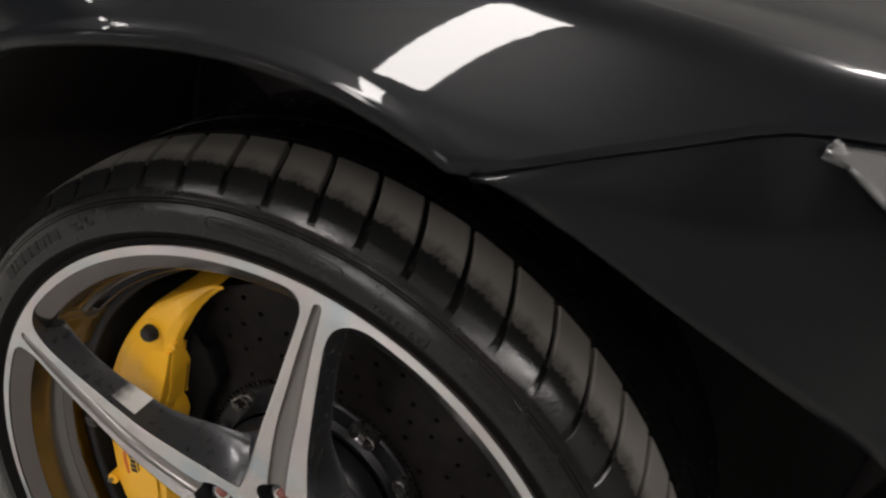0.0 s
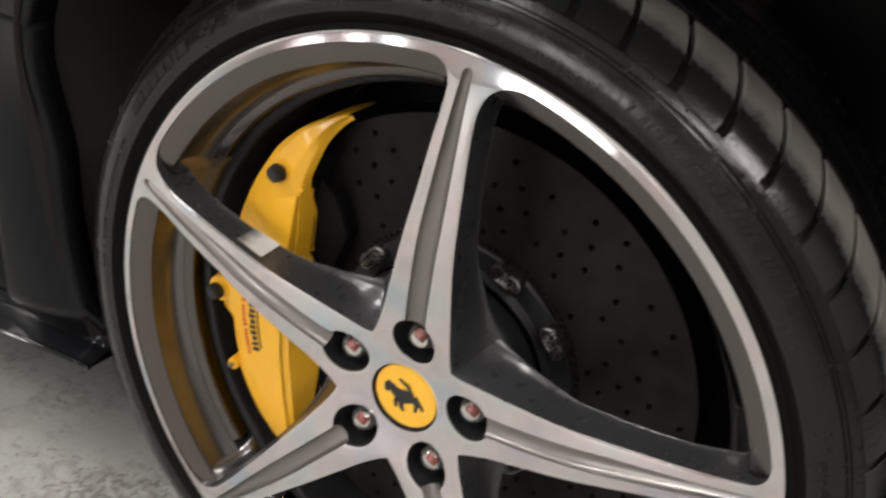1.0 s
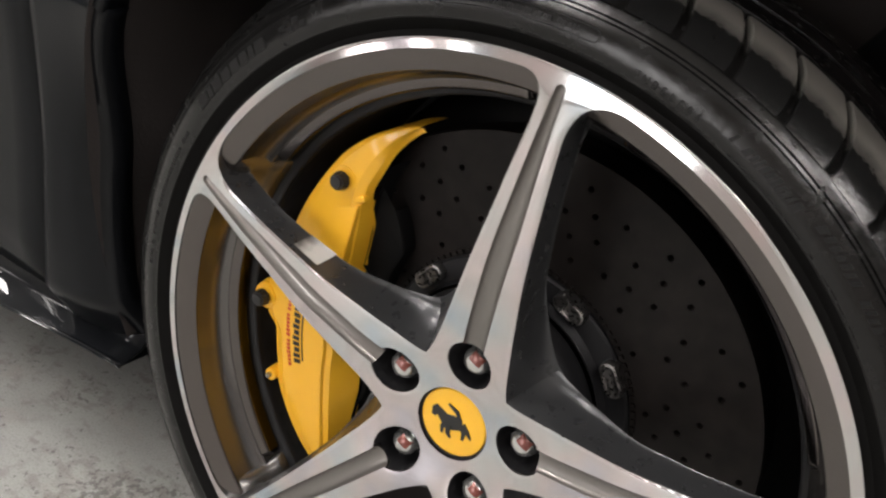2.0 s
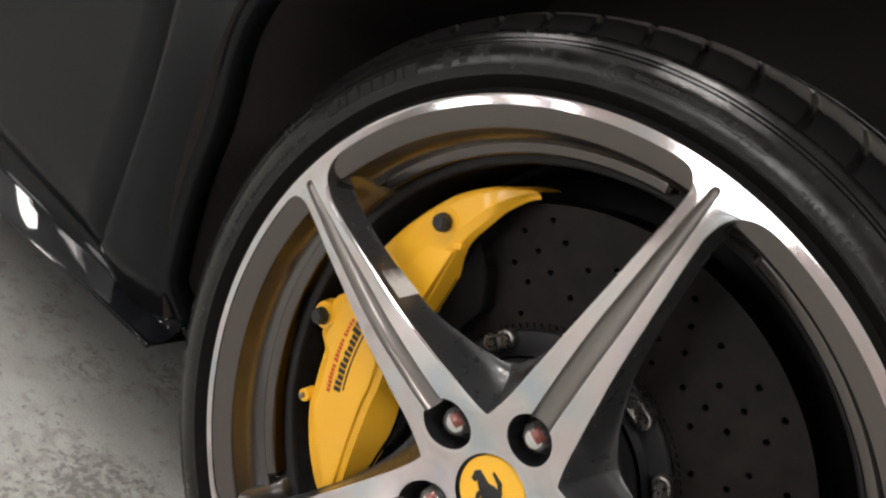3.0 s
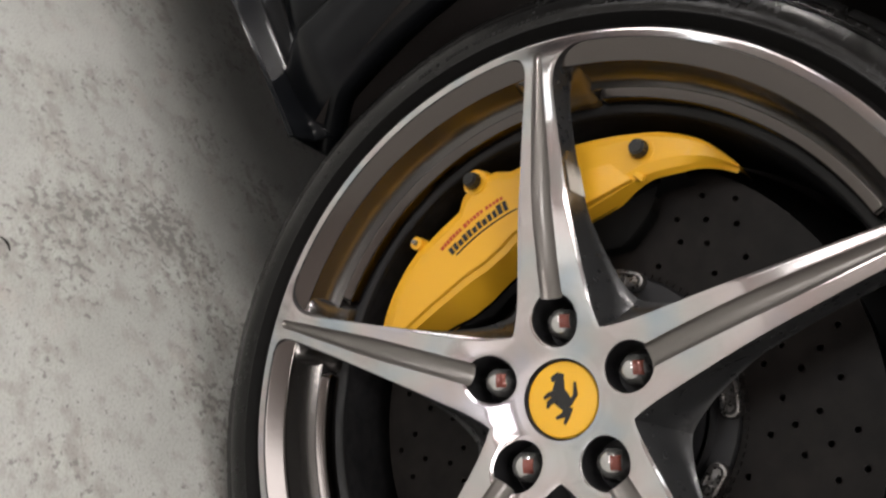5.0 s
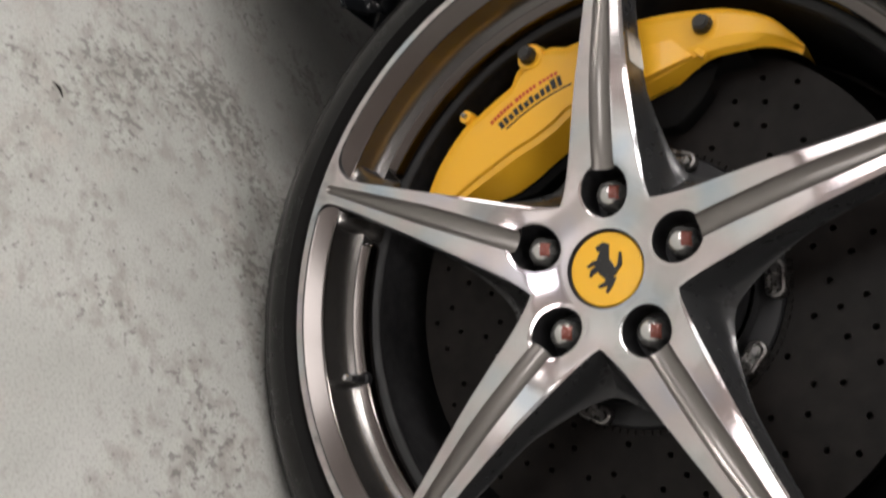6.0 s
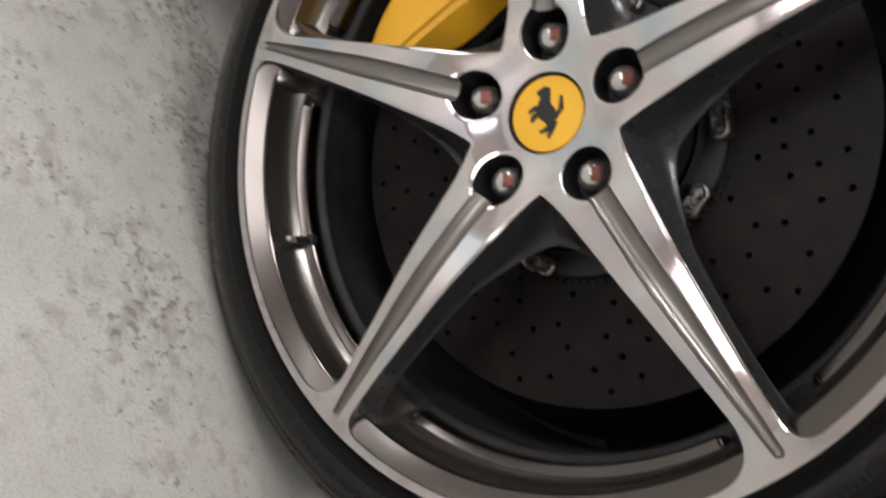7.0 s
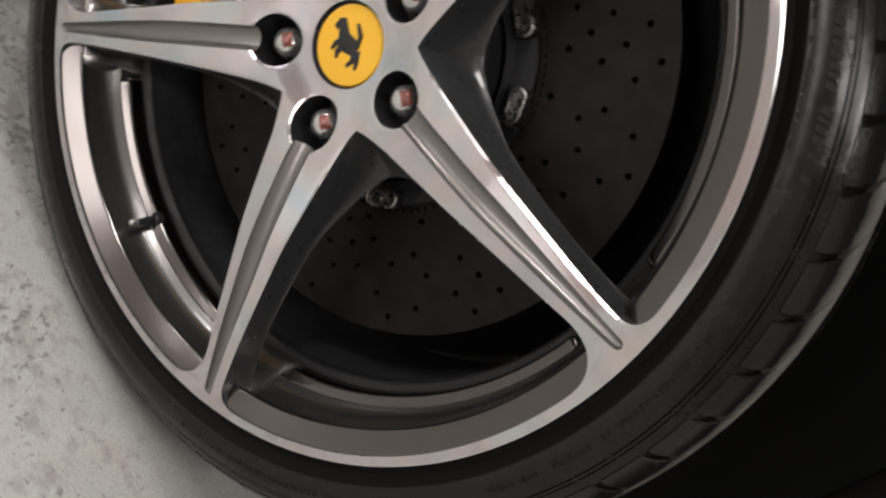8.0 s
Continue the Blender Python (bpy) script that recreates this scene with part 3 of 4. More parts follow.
# wheel bolts in their pockets
def wheel_bolt():
    bm = lathe([(0.0, -0.0145), (0.0034, -0.0141), (0.0068, -0.0126), (0.0092, -0.0101), (0.0103, -0.0070)], 24)
    bm = lathe([(0.0103, -0.0070), (0.0114, -0.0060), (0.0118, -0.0042), (0.0118, 0.006), (0.0140, 0.009), (0.0140, 0.013)], 6, bm=bm)
    return bm


bolt = part("wheel_bolt", wheel_bolt(), CHROME, wheel, "shiny chrome wheel bolt", smooth=50)
for k, a in enumerate(SPOKES):
    m = Matrix.Translation((0.0554 * math.cos(radians(a)), 0.0275, 0.0554 * math.sin(radians(a))))
    if k:
        shared("wheel_bolt", bolt, wheel, m)
    else:
        bolt.matrix_basis = m
# a red reflection on one side of each bolt's crown, painted as a colour patch
def red_reflection():
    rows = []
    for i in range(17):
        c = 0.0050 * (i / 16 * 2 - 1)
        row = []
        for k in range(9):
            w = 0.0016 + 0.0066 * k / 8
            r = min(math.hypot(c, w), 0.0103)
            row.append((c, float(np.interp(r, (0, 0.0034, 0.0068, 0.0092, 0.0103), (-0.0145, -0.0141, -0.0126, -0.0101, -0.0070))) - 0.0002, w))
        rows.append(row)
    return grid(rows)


mark = part("red_reflection", red_reflection(), BOLT_RED, wheel, "red reflection painted on a bolt's crown", smooth=60)
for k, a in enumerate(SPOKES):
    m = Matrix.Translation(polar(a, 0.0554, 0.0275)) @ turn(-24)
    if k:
        shared("red_reflection", mark, wheel, m)
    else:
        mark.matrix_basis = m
hubplate = lathe([(0.0, 0.040), (0.050, 0.036), (0.066, 0.037), (0.080, 0.044), (0.086, 0.056), (0.086, 0.068)], 96)
part("hub_plate", hubplate, HUB_METAL, wheel, smooth=40)

# brake disc with drilled holes
DISC_Y = 0.086


def drilled_disc():
    bm = bmesh.new()
    rings = [0.106 + 0.0078 * k for k in range(13)]
    n = 96
    for j in range(len(rings) - 1):
        r0, r1 = rings[j], rings[j + 1]
        for i in range(n):
            a0, a1 = 2 * math.pi * i / n, 2 * math.pi * (i + 1) / n
            hole = 0 < j < 11 and (i + 2 * j + j // 3) % 6 == 0 and (i * 7 + j * 5) % 13 > 1
            P = lambda r, a, y=DISC_Y: (r * math.cos(a), y, r * math.sin(a))
            quad = [P(r0, a0), P(r0, a1), P(r1, a1), P(r1, a0)]
            if not hole:
                bm.faces.new([bm.verts.new(q) for q in quad])
                continue
            rc, ac, h = (r0 + r1) / 2, (a0 + a1) / 2, 0.0025
            ring, deep = [], []
            for k in range(8):
                t = math.pi / 4 * k + math.pi / 8 + math.pi
                dr, da = h * math.cos(t), h * math.sin(t) / rc
                ring.append(bm.verts.new(P(rc + dr, ac + da)))
                deep.append(bm.verts.new(P(rc + dr, ac + da, DISC_Y + 0.012)))
            q = [bm.verts.new(p) for p in quad]
            order = sorted(range(8), key=lambda k: (math.atan2((ring[k].co.z - P(rc, ac)[2]), (ring[k].co.x - P(rc, ac)[0]))))
            ro = [ring[k] for k in order]
            do = [deep[k] for k in order]
            qo = sorted(q, key=lambda v: math.atan2(v.co.z - P(rc, ac)[2], v.co.x - P(rc, ac)[0]))
            ang = lambda v: math.atan2(v.co.z - P(rc, ac)[2], v.co.x - P(rc, ac)[0])
            near = [min(range(4), key=lambda c: abs((ang(qo[c]) - ang(v) + math.pi) % (2 * math.pi) - math.pi)) for v in ro]
            for k in range(8):
                l = (k + 1) % 8
                if near[k] == near[l]:
                    bm.faces.new((ro[k], ro[l], qo[near[k]]))
                else:
                    bm.faces.new((ro[k], ro[l], qo[near[l]], qo[near[k]]))
                bm.faces.new((ro[k], do[k], do[l], ro[l]))
    bmesh.ops.remove_doubles(bm, verts=bm.verts, dist=1e-5)
    return bm


disc = part("brake_disc", drilled_disc(), CARBON, car, "dark grey drilled carbon-ceramic brake disc", at=HUB)
bm = lathe([(0.1996, DISC_Y), (0.1996, DISC_Y + 0.034), (0.11, DISC_Y + 0.034)], 128)
part("disc_edge", bm, CARBON, disc, smooth=30)
bm = lathe([(0.1062, DISC_Y + 0.006), (0.1062, DISC_Y - 0.003), (0.1045, DISC_Y - 0.005), (0.090, DISC_Y - 0.0055), (0.086, DISC_Y - 0.011), (0.088, 0.070)], 96)
part("disc_bell", bm, HUB_METAL, disc, "dark metal bell of the brake disc", smooth=30)
bm = lathe([(0.0, 0.150), (0.150, 0.150), (0.200, 0.156), (0.226, 0.170), (0.2285, 0.174), (0.2285, 0.178)], 96)
part("brake_shield", bm, TRIM, disc, "black dust shield behind the brake disc", smooth=40)


def disc_bolt():
    """A stadium-shaped clamp with two raised, hollowed heads."""
    bm = bmesh.new()
    rows = []
    for k in range(33):
        t = 2 * math.pi * k / 32
        cx = 0.0062 if math.cos(t) > 0 else -0.0062
        row = []
        for h, y in ((0.0066, 0.006), (0.0066, -0.003), (0.0060, -0.0042), (0.0046, -0.0046), (0.0036, -0.0036), (0.0034, -0.0005), (0.0, 0.0)):
            row.append((cx * min(1, h / 0.003 + 0.3) + h * math.cos(t), y, h * math.sin(t)))
        rows.append(row)
    bm = grid(rows)
    for s in (-1, 1):
        bmesh.ops.create_cone(bm, cap_ends=True, segments=6, radius1=0.0040, radius2=0.0034, depth=0.007,
                              matrix=Matrix.Translation((s * 0.0062, -0.0025, 0)) @ Matrix.Rotation(radians(90), 4, "X"))
    return bm


db = part("disc_bolt", disc_bolt(), STEEL, disc, "bright steel clamp of the brake disc", smooth=30)
for k, a in enumerate((32.5, 66, 102, 138, 173, 208, 245, 281, 318, 355)):
    m = Matrix.Translation(polar(a, 0.1005, DISC_Y - 0.008)) @ turn(a + 90) @ Matrix.Scale(1.08, 4)
    if k:
        shared("disc_bolt", db, disc, m)
    else:
        db.matrix_basis = m

# fine teeth round the bell's edge
teeth = bmesh.new()
for k in range(110):
    vs = box(teeth, 0.1072, 0.1104, DISC_Y - 0.0022, DISC_Y + 0.001, -0.0017, 0.0017)
    bmesh.ops.transform(teeth, matrix=turn(360 * k / 110), verts=vs)
tagged(part("disc_teeth", teeth, CARBON, disc), kind="stuff")

# caliper
R_OUT = spline((116, 121, 128, 134, 142, 157, 171, 176, 184, 188, 198, 202, 212, 222, 226), (0.204, 0.2105, 0.2135, 0.2132, 0.2100, 0.2055, 0.203, 0.2105, 0.2085, 0.199, 0.2005, 0.2035, 0.2025, 0.199, 0.196))
R_EDGE = spline((116, 119, 121, 124, 128, 135.5, 139, 145, 153, 160, 168), (0.2065, 0.2065, 0.2050, 0.1995, 0.1900, 0.1778, 0.1708, 0.1578, 0.1472, 0.1420, 0.1390))       # inner edge of the upper front face
R_STEP = spline((158, 168, 176, 182, 188, 196, 204, 212, 218, 226), (0.152, 0.150, 0.1470, 0.1425, 0.1415, 0.1450, 0.1500, 0.1580, 0.1660, 0.180))              # crease over the hollow crescent
R_IN = spline((116, 121, 126, 130, 136, 137.5, 142, 146, 152, 156, 162, 178, 196, 206, 214, 222, 226), (0.2035, 0.2015, 0.197, 0.187, 0.177, 0.172, 0.163, 0.155, 0.140, 0.132, 0.128, 0.124, 0.122, 0.127, 0.140, 0.158, 0.170))


def caliper():
    rows = []
    for i in range(215):
        a = 119 + i / 2
        ro, ri, edge, step = float(R_OUT(a)), float(R_IN(a)), float(R_EDGE(a)), float(R_STEP(a))
        edge = min(edge, ro - 0.0004)
        tip = float(fade(a, 119, 131))
        low = float(fade(a, 157, 164))
        wide = ro - edge
        lip = min(0.0075, 0.28 * wide)
        wall = 0.001 + 0.004 * tip + 0.017 * float(fade(a, 132, 147))
        # upper half: a plain face, a chamfer along its inner edge and an upright wall behind; lower half: a step down into a hollow crescent
        up = [(ro, 0.105), (ro, 0.056), (ro - 0.015 * wide, 0.051), (ro - 0.05 * wide, 0.0475), (ro - 0.18 * wide, 0.0457), (ro - 0.45 * wide, 0.0450), (edge + lip + 0.0006, 0.0448),
              (edge + lip, 0.0450), (edge + 0.0004, 0.0482), (edge - 0.0004, 0.0490), (edge - 0.0018, 0.0490 + 0.4 * wall), (edge - 0.0034, 0.0490 + wall), (edge - 0.0020, 0.0490 + wall)]
        down = [(ro, 0.105), (ro, 0.056), (ro - 0.0008, 0.051), (ro - 0.0028, 0.0475), (ro - 0.010, 0.0455), (ro - 0.5 * (ro - step), 0.0440), (step + 0.0022, 0.0432),
                (step + 0.0006, 0.0436), (step - 0.0006, 0.0462), (step - 0.0060, 0.0476), (step - 0.5 * (step - ri), 0.0560), (ri, 0.072), (ri + 0.001, 0.074)]
        row = []
        for (r0, y0), (r1, y1) in zip(up, down):
            r, y = r0 + (r1 - r0) * low, y0 + (y1 - y0) * low
            if y < 0.1:
                y += 0.022 * (1 - tip) ** 2
            row.append((r * math.cos(radians(a)), y, r * math.sin(radians(a))))
        rows.append(row)
    return grid(rows)


cal = part("brake_caliper", caliper(), YELLOW, car, "yellow painted brake caliper with dark lettering", smooth=10, at=HUB)
rows = []
for i in range(98):
    a = 128 + i
    r = float(R_EDGE(a)) - 0.0030 if a < 158 else float(R_IN(a)) + 0.0004
    rows.append([tuple(polar(a, r, y)) for y in (0.0535 if a < 134 else 0.066, 0.080, 0.105)])
part("caliper_inside", grid(rows), PAD_BLACK, cal, "black inner side of the caliper", smooth=40)
# the thick middle of the upper half: a tilted facet with upright sides
bm = bmesh.new()
front = [bm.verts.new(polar(*p)) for p in ((138.8, 0.1716, 0.0446), (145.0, 0.1840, 0.0446), (159.0, 0.1770, 0.0440), (160.0, 0.1440, 0.0375), (152.8, 0.1476, 0.0385))]
back = [bm.verts.new((v.co.x, 0.0670, v.co.z)) for v in front]
bm.faces.new((front[0], front[1], front[4]))
bm.faces.new((front[1], front[2], front[3], front[4]))
for k in range(5):
    bm.faces.new((front[k], back[k], back[(k + 1) % 5], front[(k + 1) % 5]))
bmesh.ops.bevel(bm, geom=list(bm.edges), offset=0.0006, segments=2, affect="EDGES")
part("caliper_facet", bm, YELLOW, cal, smooth=20)
bm = bmesh.new()
box(bm, -0.0045, 0.0045, -0.002, 0.004, -0.0022, 0.0022, 0.0008)
bmesh.ops.transform(bm, matrix=Matrix.Translation(polar(137.4, 0.1752, 0.0478)) @ turn(137.4 + 66), verts=bm.verts)
part("caliper_tab", bm, YELLOW, cal)
R_PAD = spline((131, 134, 137, 141, 150, 165, 200, 210, 216), (0.1840, 0.1640, 0.1400, 0.1250, 0.1200, 0.1150, 0.1150, 0.1260, 0.1500))
rows = []
for i in range(82):
    a = 135 + i
    ri = float(R_PAD(a))
    top = max(ri + 0.004, float(R_IN(a)) + 0.008)
    rows.append([tuple(polar(a, r, y)) for r, y in ((top, 0.0690), (ri + 0.0025, 0.0690), (ri + 0.0005, 0.0705), (ri, 0.0730), (ri, 0.0852), (ri + 0.01, 0.0855))])
part("brake_pad", grid(rows), PAD_BLACK, cal, "black edge of the brake pad", smooth=40)


def rod(bm, p, r1, r2, depth, n=8):
    bmesh.ops.create_cone(bm, cap_ends=True, segments=n, radius1=r1, radius2=r2, depth=depth,
                          matrix=Matrix.Translation(p) @ Matrix.Rotation(radians(90), 4, "X"))


for a, r in ((138.2, 0.1945), (180.2, 0.2080)):
    bm = bmesh.new()
    rod(bm, polar(a, r, 0.0505), 0.0135, 0.0115, 0.012, 20)
    bmesh.ops.bevel(bm, geom=list(bm.edges), offset=0.001, segments=2, affect="EDGES")
    part("caliper_boss", bm, YELLOW, cal, smooth=40)
    bm = bmesh.new()
    rod(bm, polar(a, r, 0.0385), 0.0085, 0.0066, 0.009, 7)
    bmesh.ops.bevel(bm, geom=list(bm.edges), offset=0.0014, segments=2, affect="EDGES")
    part("caliper_plug", bm, INK, cal, "black rubber plug", smooth=50)
bm = bmesh.new()
rod(bm, polar(200.5, 0.2045, 0.049), 0.0062, 0.0055, 0.012, 16)
part("caliper_ear", bm, YELLOW, cal, smooth=40)
bm = bmesh.new()
rod(bm, polar(200.5, 0.2050, 0.0415), 0.0026, 0.0024, 0.004, 6)
part("caliper_screw", bm, STEEL, cal, smooth=40)


def curved_bar(a0, a1, r, w, y, lift, n=6):
    """A flat printed bar along an arc."""
    bm = bmesh.new()
    rows = []
    for i in range(n + 1):
        a = a0 + (a1 - a0) * i / n
        rows.append([polar(a, r - w / 2, y), polar(a, r - w / 2, y - lift), polar(a, r + w / 2, y - lift), polar(a, r + w / 2, y)])
    bm = grid(rows)
    return bm


# printing on the caliper: a dark word with a line under it, a fine red word above, as plain bars
def printed_bar(a0, a1, r, tall, y, ink, label):
    part("printed_bar", curved_bar(a0, a1, r, tall, y, 0.0009, 3), ink, cal, label)


a = 195.6
for w, tall in ((1.3, 0.0064), (1.2, 0.0064), (1.4, 0.0052), (1.3, 0.0064), (1.2, 0.0064), (1.4, 0.0052), (1.2, 0.0064), (1.4, 0.0052), (1.3, 0.0062), (1.2, 0.0064), (1.5, 0.0088), (1.2, 0.0088)):
    printed_bar(a, a - w, 0.1680 + tall / 2, tall, 0.0441, INK, "dark printed letter bar")
    a -= w + 0.5
part("printed_line", curved_bar(194.6, 172.0, 0.1650, 0.0012, 0.0441, 0.0009, 24), INK, cal, "thin dark printed line")
random.seed(4)
a = 197.0
for w in (1.0, 0.8, 0.9, 0.8, 0.9, 0.9, 0.8, 0.0, 1.0, 0.9, 0.8, 0.9, 0.8, 0.9, 0.0, 0.9, 0.9, 0.8, 0.9, 0.9):
    if w:
        printed_bar(a, a - w, 0.1806 + random.uniform(-0.0002, 0.0002), 0.0034 + random.uniform(-0.0005, 0.0003), 0.0449, RED_INK, "fine red printed letter bar")
    a -= max(w, 0.4) + 0.28

# pale reflection on the side of the spoke over the caliper, painted as a patch
def pale_glint():
    rows = []
    ca, sa = math.cos(radians(SPOKES[1])), math.sin(radians(SPOKES[1]))
    for i in range(9):
        u = 0.1485 + 0.0245 * i / 8
        row = []
        for k in range(9):
            q = 0.10 + 0.88 * k / 8
            v = -float(WIDTH(u)) - float(FLARE(u)) * q - 0.0006
            y = float(FACE(u)) + 0.002 + float(DROP(u)) * (1 - (1 - q) ** 2.2)
            row.append((u * ca - v * sa, y, u * sa + v * ca))
        rows.append(row)
    return grid(rows)


def glint_paint():
    m = material("painted_glint", (0.55, 0.53, 0.50), 0.4)
    c = node(m, "ShaderNodeTexCoord")
    far = node(m, "ShaderNodeVectorMath")
    far.operation = "LENGTH"
    link(m, c, "Object", far, 0)
    n = node(m, "ShaderNodeTexNoise", Scale=160.0, Detail=5)
    link(m, c, "Object", n, "Vector")
    add = node(m, "ShaderNodeMath")
    add.operation = "MULTIPLY_ADD"
    link(m, n, "Fac", add, 0)
    add.inputs[1].default_value = 0.010
    link(m, far, "Value", add, 2)
    r = ramp(m, add, "Value", [(0.1675, (0.46, 0.45, 0.43)), (0.1795, (0.05, 0.049, 0.048))])
    link(m, r, "Color", bsdf(m), "Base Color")
    return m


part("flank_glint", pale_glint(), glint_paint(), wheel, "pale reflection painted on the spoke's side", smooth=60)

# plain black mark on the centre cap
def stroke(points, y):
    """A tapered flat stroke through (x, z, half-width) in millimetres."""
    rows = []
    for k, (px, pz, w) in enumerate(points):
        q, r = points[max(0, k - 1)], points[min(len(points) - 1, k + 1)]
        dx, dz = r[0] - q[0], r[1] - q[1]
        l = math.hypot(dx, dz) or 1
        nx, nz = -dz / l * w * 1.75, dx / l * w * 1.75
        rows.append([(0.001 * (px - nx), y, 0.001 * (pz - nz)), (0.001 * (px - nx * 0.9), y - 0.0004, 0.001 * (pz - nz * 0.9)),
                     (0.001 * (px + nx * 0.9), y - 0.0004, 0.001 * (pz + nz * 0.9)), (0.001 * (px + nx), y, 0.001 * (pz + nz))])
    return grid(rows)


for k, pts in enumerate((((-8, 12.6, 1.0), (-3, 14.6, 1.7), (1.0, 15.5, 0.4)),
            ((-1.8, 14, 1.6), (-2.8, 6, 2.6), (0, 0, 3.3), (5, -5.5, 2.2)),
            ((4.5, -5, 1.6), (1, -10, 1.0), (-3.6, -12, 0.6)),
            ((5.2, -5, 1.6), (4.2, -11, 1.0), (2.4, -15.6, 0.5)),
            ((-4, 3, 1.5), (-9, 3.2, 1.0), (-12.6, 0.5, 0.5)),
            ((-4, 1, 1.4), (-9, -2.6, 1.0), (-10, -5.8, 0.5)),
            ((6, -2.5, 0.8), (9.4, 3, 1.0), (8.8, 11, 0.5)))):
    ob = part("emblem_stroke", stroke(pts, 0.0166 - 0.00012 * k), INK, wheel)
    ob.matrix_basis = turn(62) @ Matrix.Diagonal((1.1, 1.0, 1.1, 1.0))

# valve
VALVE = 264.9
bm = lathe([(0.0, -0.022), (0.0030, -0.0215), (0.0036, -0.019), (0.0036, -0.010), (0.0046, -0.0095), (0.0046, 0.0), (0.0070, 0.002), (0.0075, 0.008)], 16)
ob = part("tyre_valve", bm, HUB_METAL, wheel, "dark metal tyre valve", smooth=40)
ob.matrix_basis = Matrix.Translation(polar(VALVE, 0.2385, 0.038)) @ Matrix.Rotation(radians(8), 4, "X") @ Matrix.Scale(0.8, 4)
bm = lathe([(0.0, -0.0265), (0.0030, -0.0258), (0.0042, -0.0228), (0.0042, -0.0185)], 16)
ob = part("valve_cap", bm, CHROME, wheel, "silver valve cap", smooth=40)
ob.matrix_basis = Matrix.Translation(polar(VALVE, 0.2385, 0.038)) @ Matrix.Rotation(radians(8), 4, "X") @ Matrix.Scale(0.8, 4)


# ---- sidewall marks ----
SIDE_WALL = spline((0.2810, 0.2836, 0.2880, 0.2920, 0.2960, 0.3000, 0.3030), (0.0005, -0.0026, -0.0040, -0.0040, -0.0033, -0.0022, -0.0010))


def side_mark(a0, a1, r0, r1, lift=0.0005, slant=0.0, n=3):
    """A raised bar on the sidewall between two angles and two radii."""
    rows = []
    for i in range(n + 1):
        a = a0 + (a1 - a0) * i / n
        y0, y1 = float(SIDE_WALL(r0)), float(SIDE_WALL(r1))
        rows.append([polar(a, r0, y0 + 0.0003), polar(a, r0 + 0.0002, y0 - lift), polar(a + slant, r1 - 0.0002, y1 - lift), polar(a + slant, r1, y1 + 0.0003)])
    return grid(rows)


def joined(parts):
    bm = bmesh.new()
    for b in parts:
        me = bpy.data.meshes.new("piece")
        b.to_mesh(me)
        b.free()
        bm.from_mesh(me)
        bpy.data.meshes.remove(me)
    return bm


random.seed(9)
# a plain-barred maker's word with a chequered mark
a = 147.0
for w in (2.3, 1.0, 1.9, 1.9, 1.8, 1.6, 1.0, 2.0):
    part("sidewall_bar", side_mark(a, a - w, 0.2925, 0.3012, 0.0006), LETTER, wheel, "raised plain letter bar")
    a -= w + 0.42
for k, (da, r) in enumerate(((0, 0.2975), (2.4, 0.2995), (1.2, 0.2945), (3.6, 0.2955))):
    part("sidewall_square", side_mark(127.4 - da, 127.4 - da - 1.2, r - 0.0018, r + 0.0022, 0.0006), LETTER, wheel, "raised chequer square")
# the word that can be read
for k, ch in enumerate("TUBELESS"):
    cu = bpy.data.curves.new("letter", "FONT")
    cu.body, cu.size, cu.align_x, cu.extrude = ch, 0.0068, "CENTER", 0.0004
    ob = bpy.data.objects.new("letter", cu)
    me = bpy.data.meshes.new_from_object(ob)
    bpy.data.objects.remove(ob)
    me.materials.append(LETTER)
    letter = tagged(new("sidewall_letter", me), "raised rubber letter")
    letter.parent = wheel
    a = 76.5 - 1.12 * k
    letter.matrix_basis = Matrix.Translation(polar(a, 0.2880, float(SIDE_WALL(0.290)) - 0.0001)) @ turn(a - 90) @ Matrix.Rotation(radians(90), 4, "X")
# long rounded outline with fine writing in it
r0, r1 = 0.2932, 0.3010
bars = [side_mark(101.5, 82.6, r0, r0 + 0.0007, 0.0006, n=24), side_mark(101.5, 82.6, r1 - 0.0007, r1, 0.0006, n=24)]
for end, sgn in ((101.5, 1), (82.6, -1)):
    for i in range(8):
        t0, t1 = math.pi * i / 8 - math.pi / 2, math.pi * (i + 1) / 8 - math.pi / 2
        rm, h = (r0 + r1) / 2, (r1 - r0) / 2
        pts = []
        for t in (t0, t1):
            row = []
            for hh, lift in ((h - 0.0008, 0.0), (h - 0.0006, 0.0006), (h - 0.0001, 0.0006), (h, 0.0)):
                r = rm + hh * math.sin(t)
                row.append(polar(end + sgn * math.degrees(hh * math.cos(t) / rm), r, float(SIDE_WALL(r)) - lift + 0.0001))
            pts.append(row)
        bars.append(grid(pts))
part("sidewall_outline", joined(bars), LETTER, wheel, "raised rounded outline")


def fine_row(name, a0, a1, r, h, low, high, gap, slant=0.0):
    a = a0
    bars = []
    while a > a1:
        w = random.uniform(low, high)
        if random.random() < 0.86:
            bars.append(side_mark(a, a - w, r - h * random.uniform(0.35, 0.5), r + h * random.uniform(0.35, 0.5), 0.0004, slant, 1))
        a -= w + gap
    tagged(part(name, joined(bars), LETTER, wheel, "fine raised writing as plain bars"), kind="stuff")


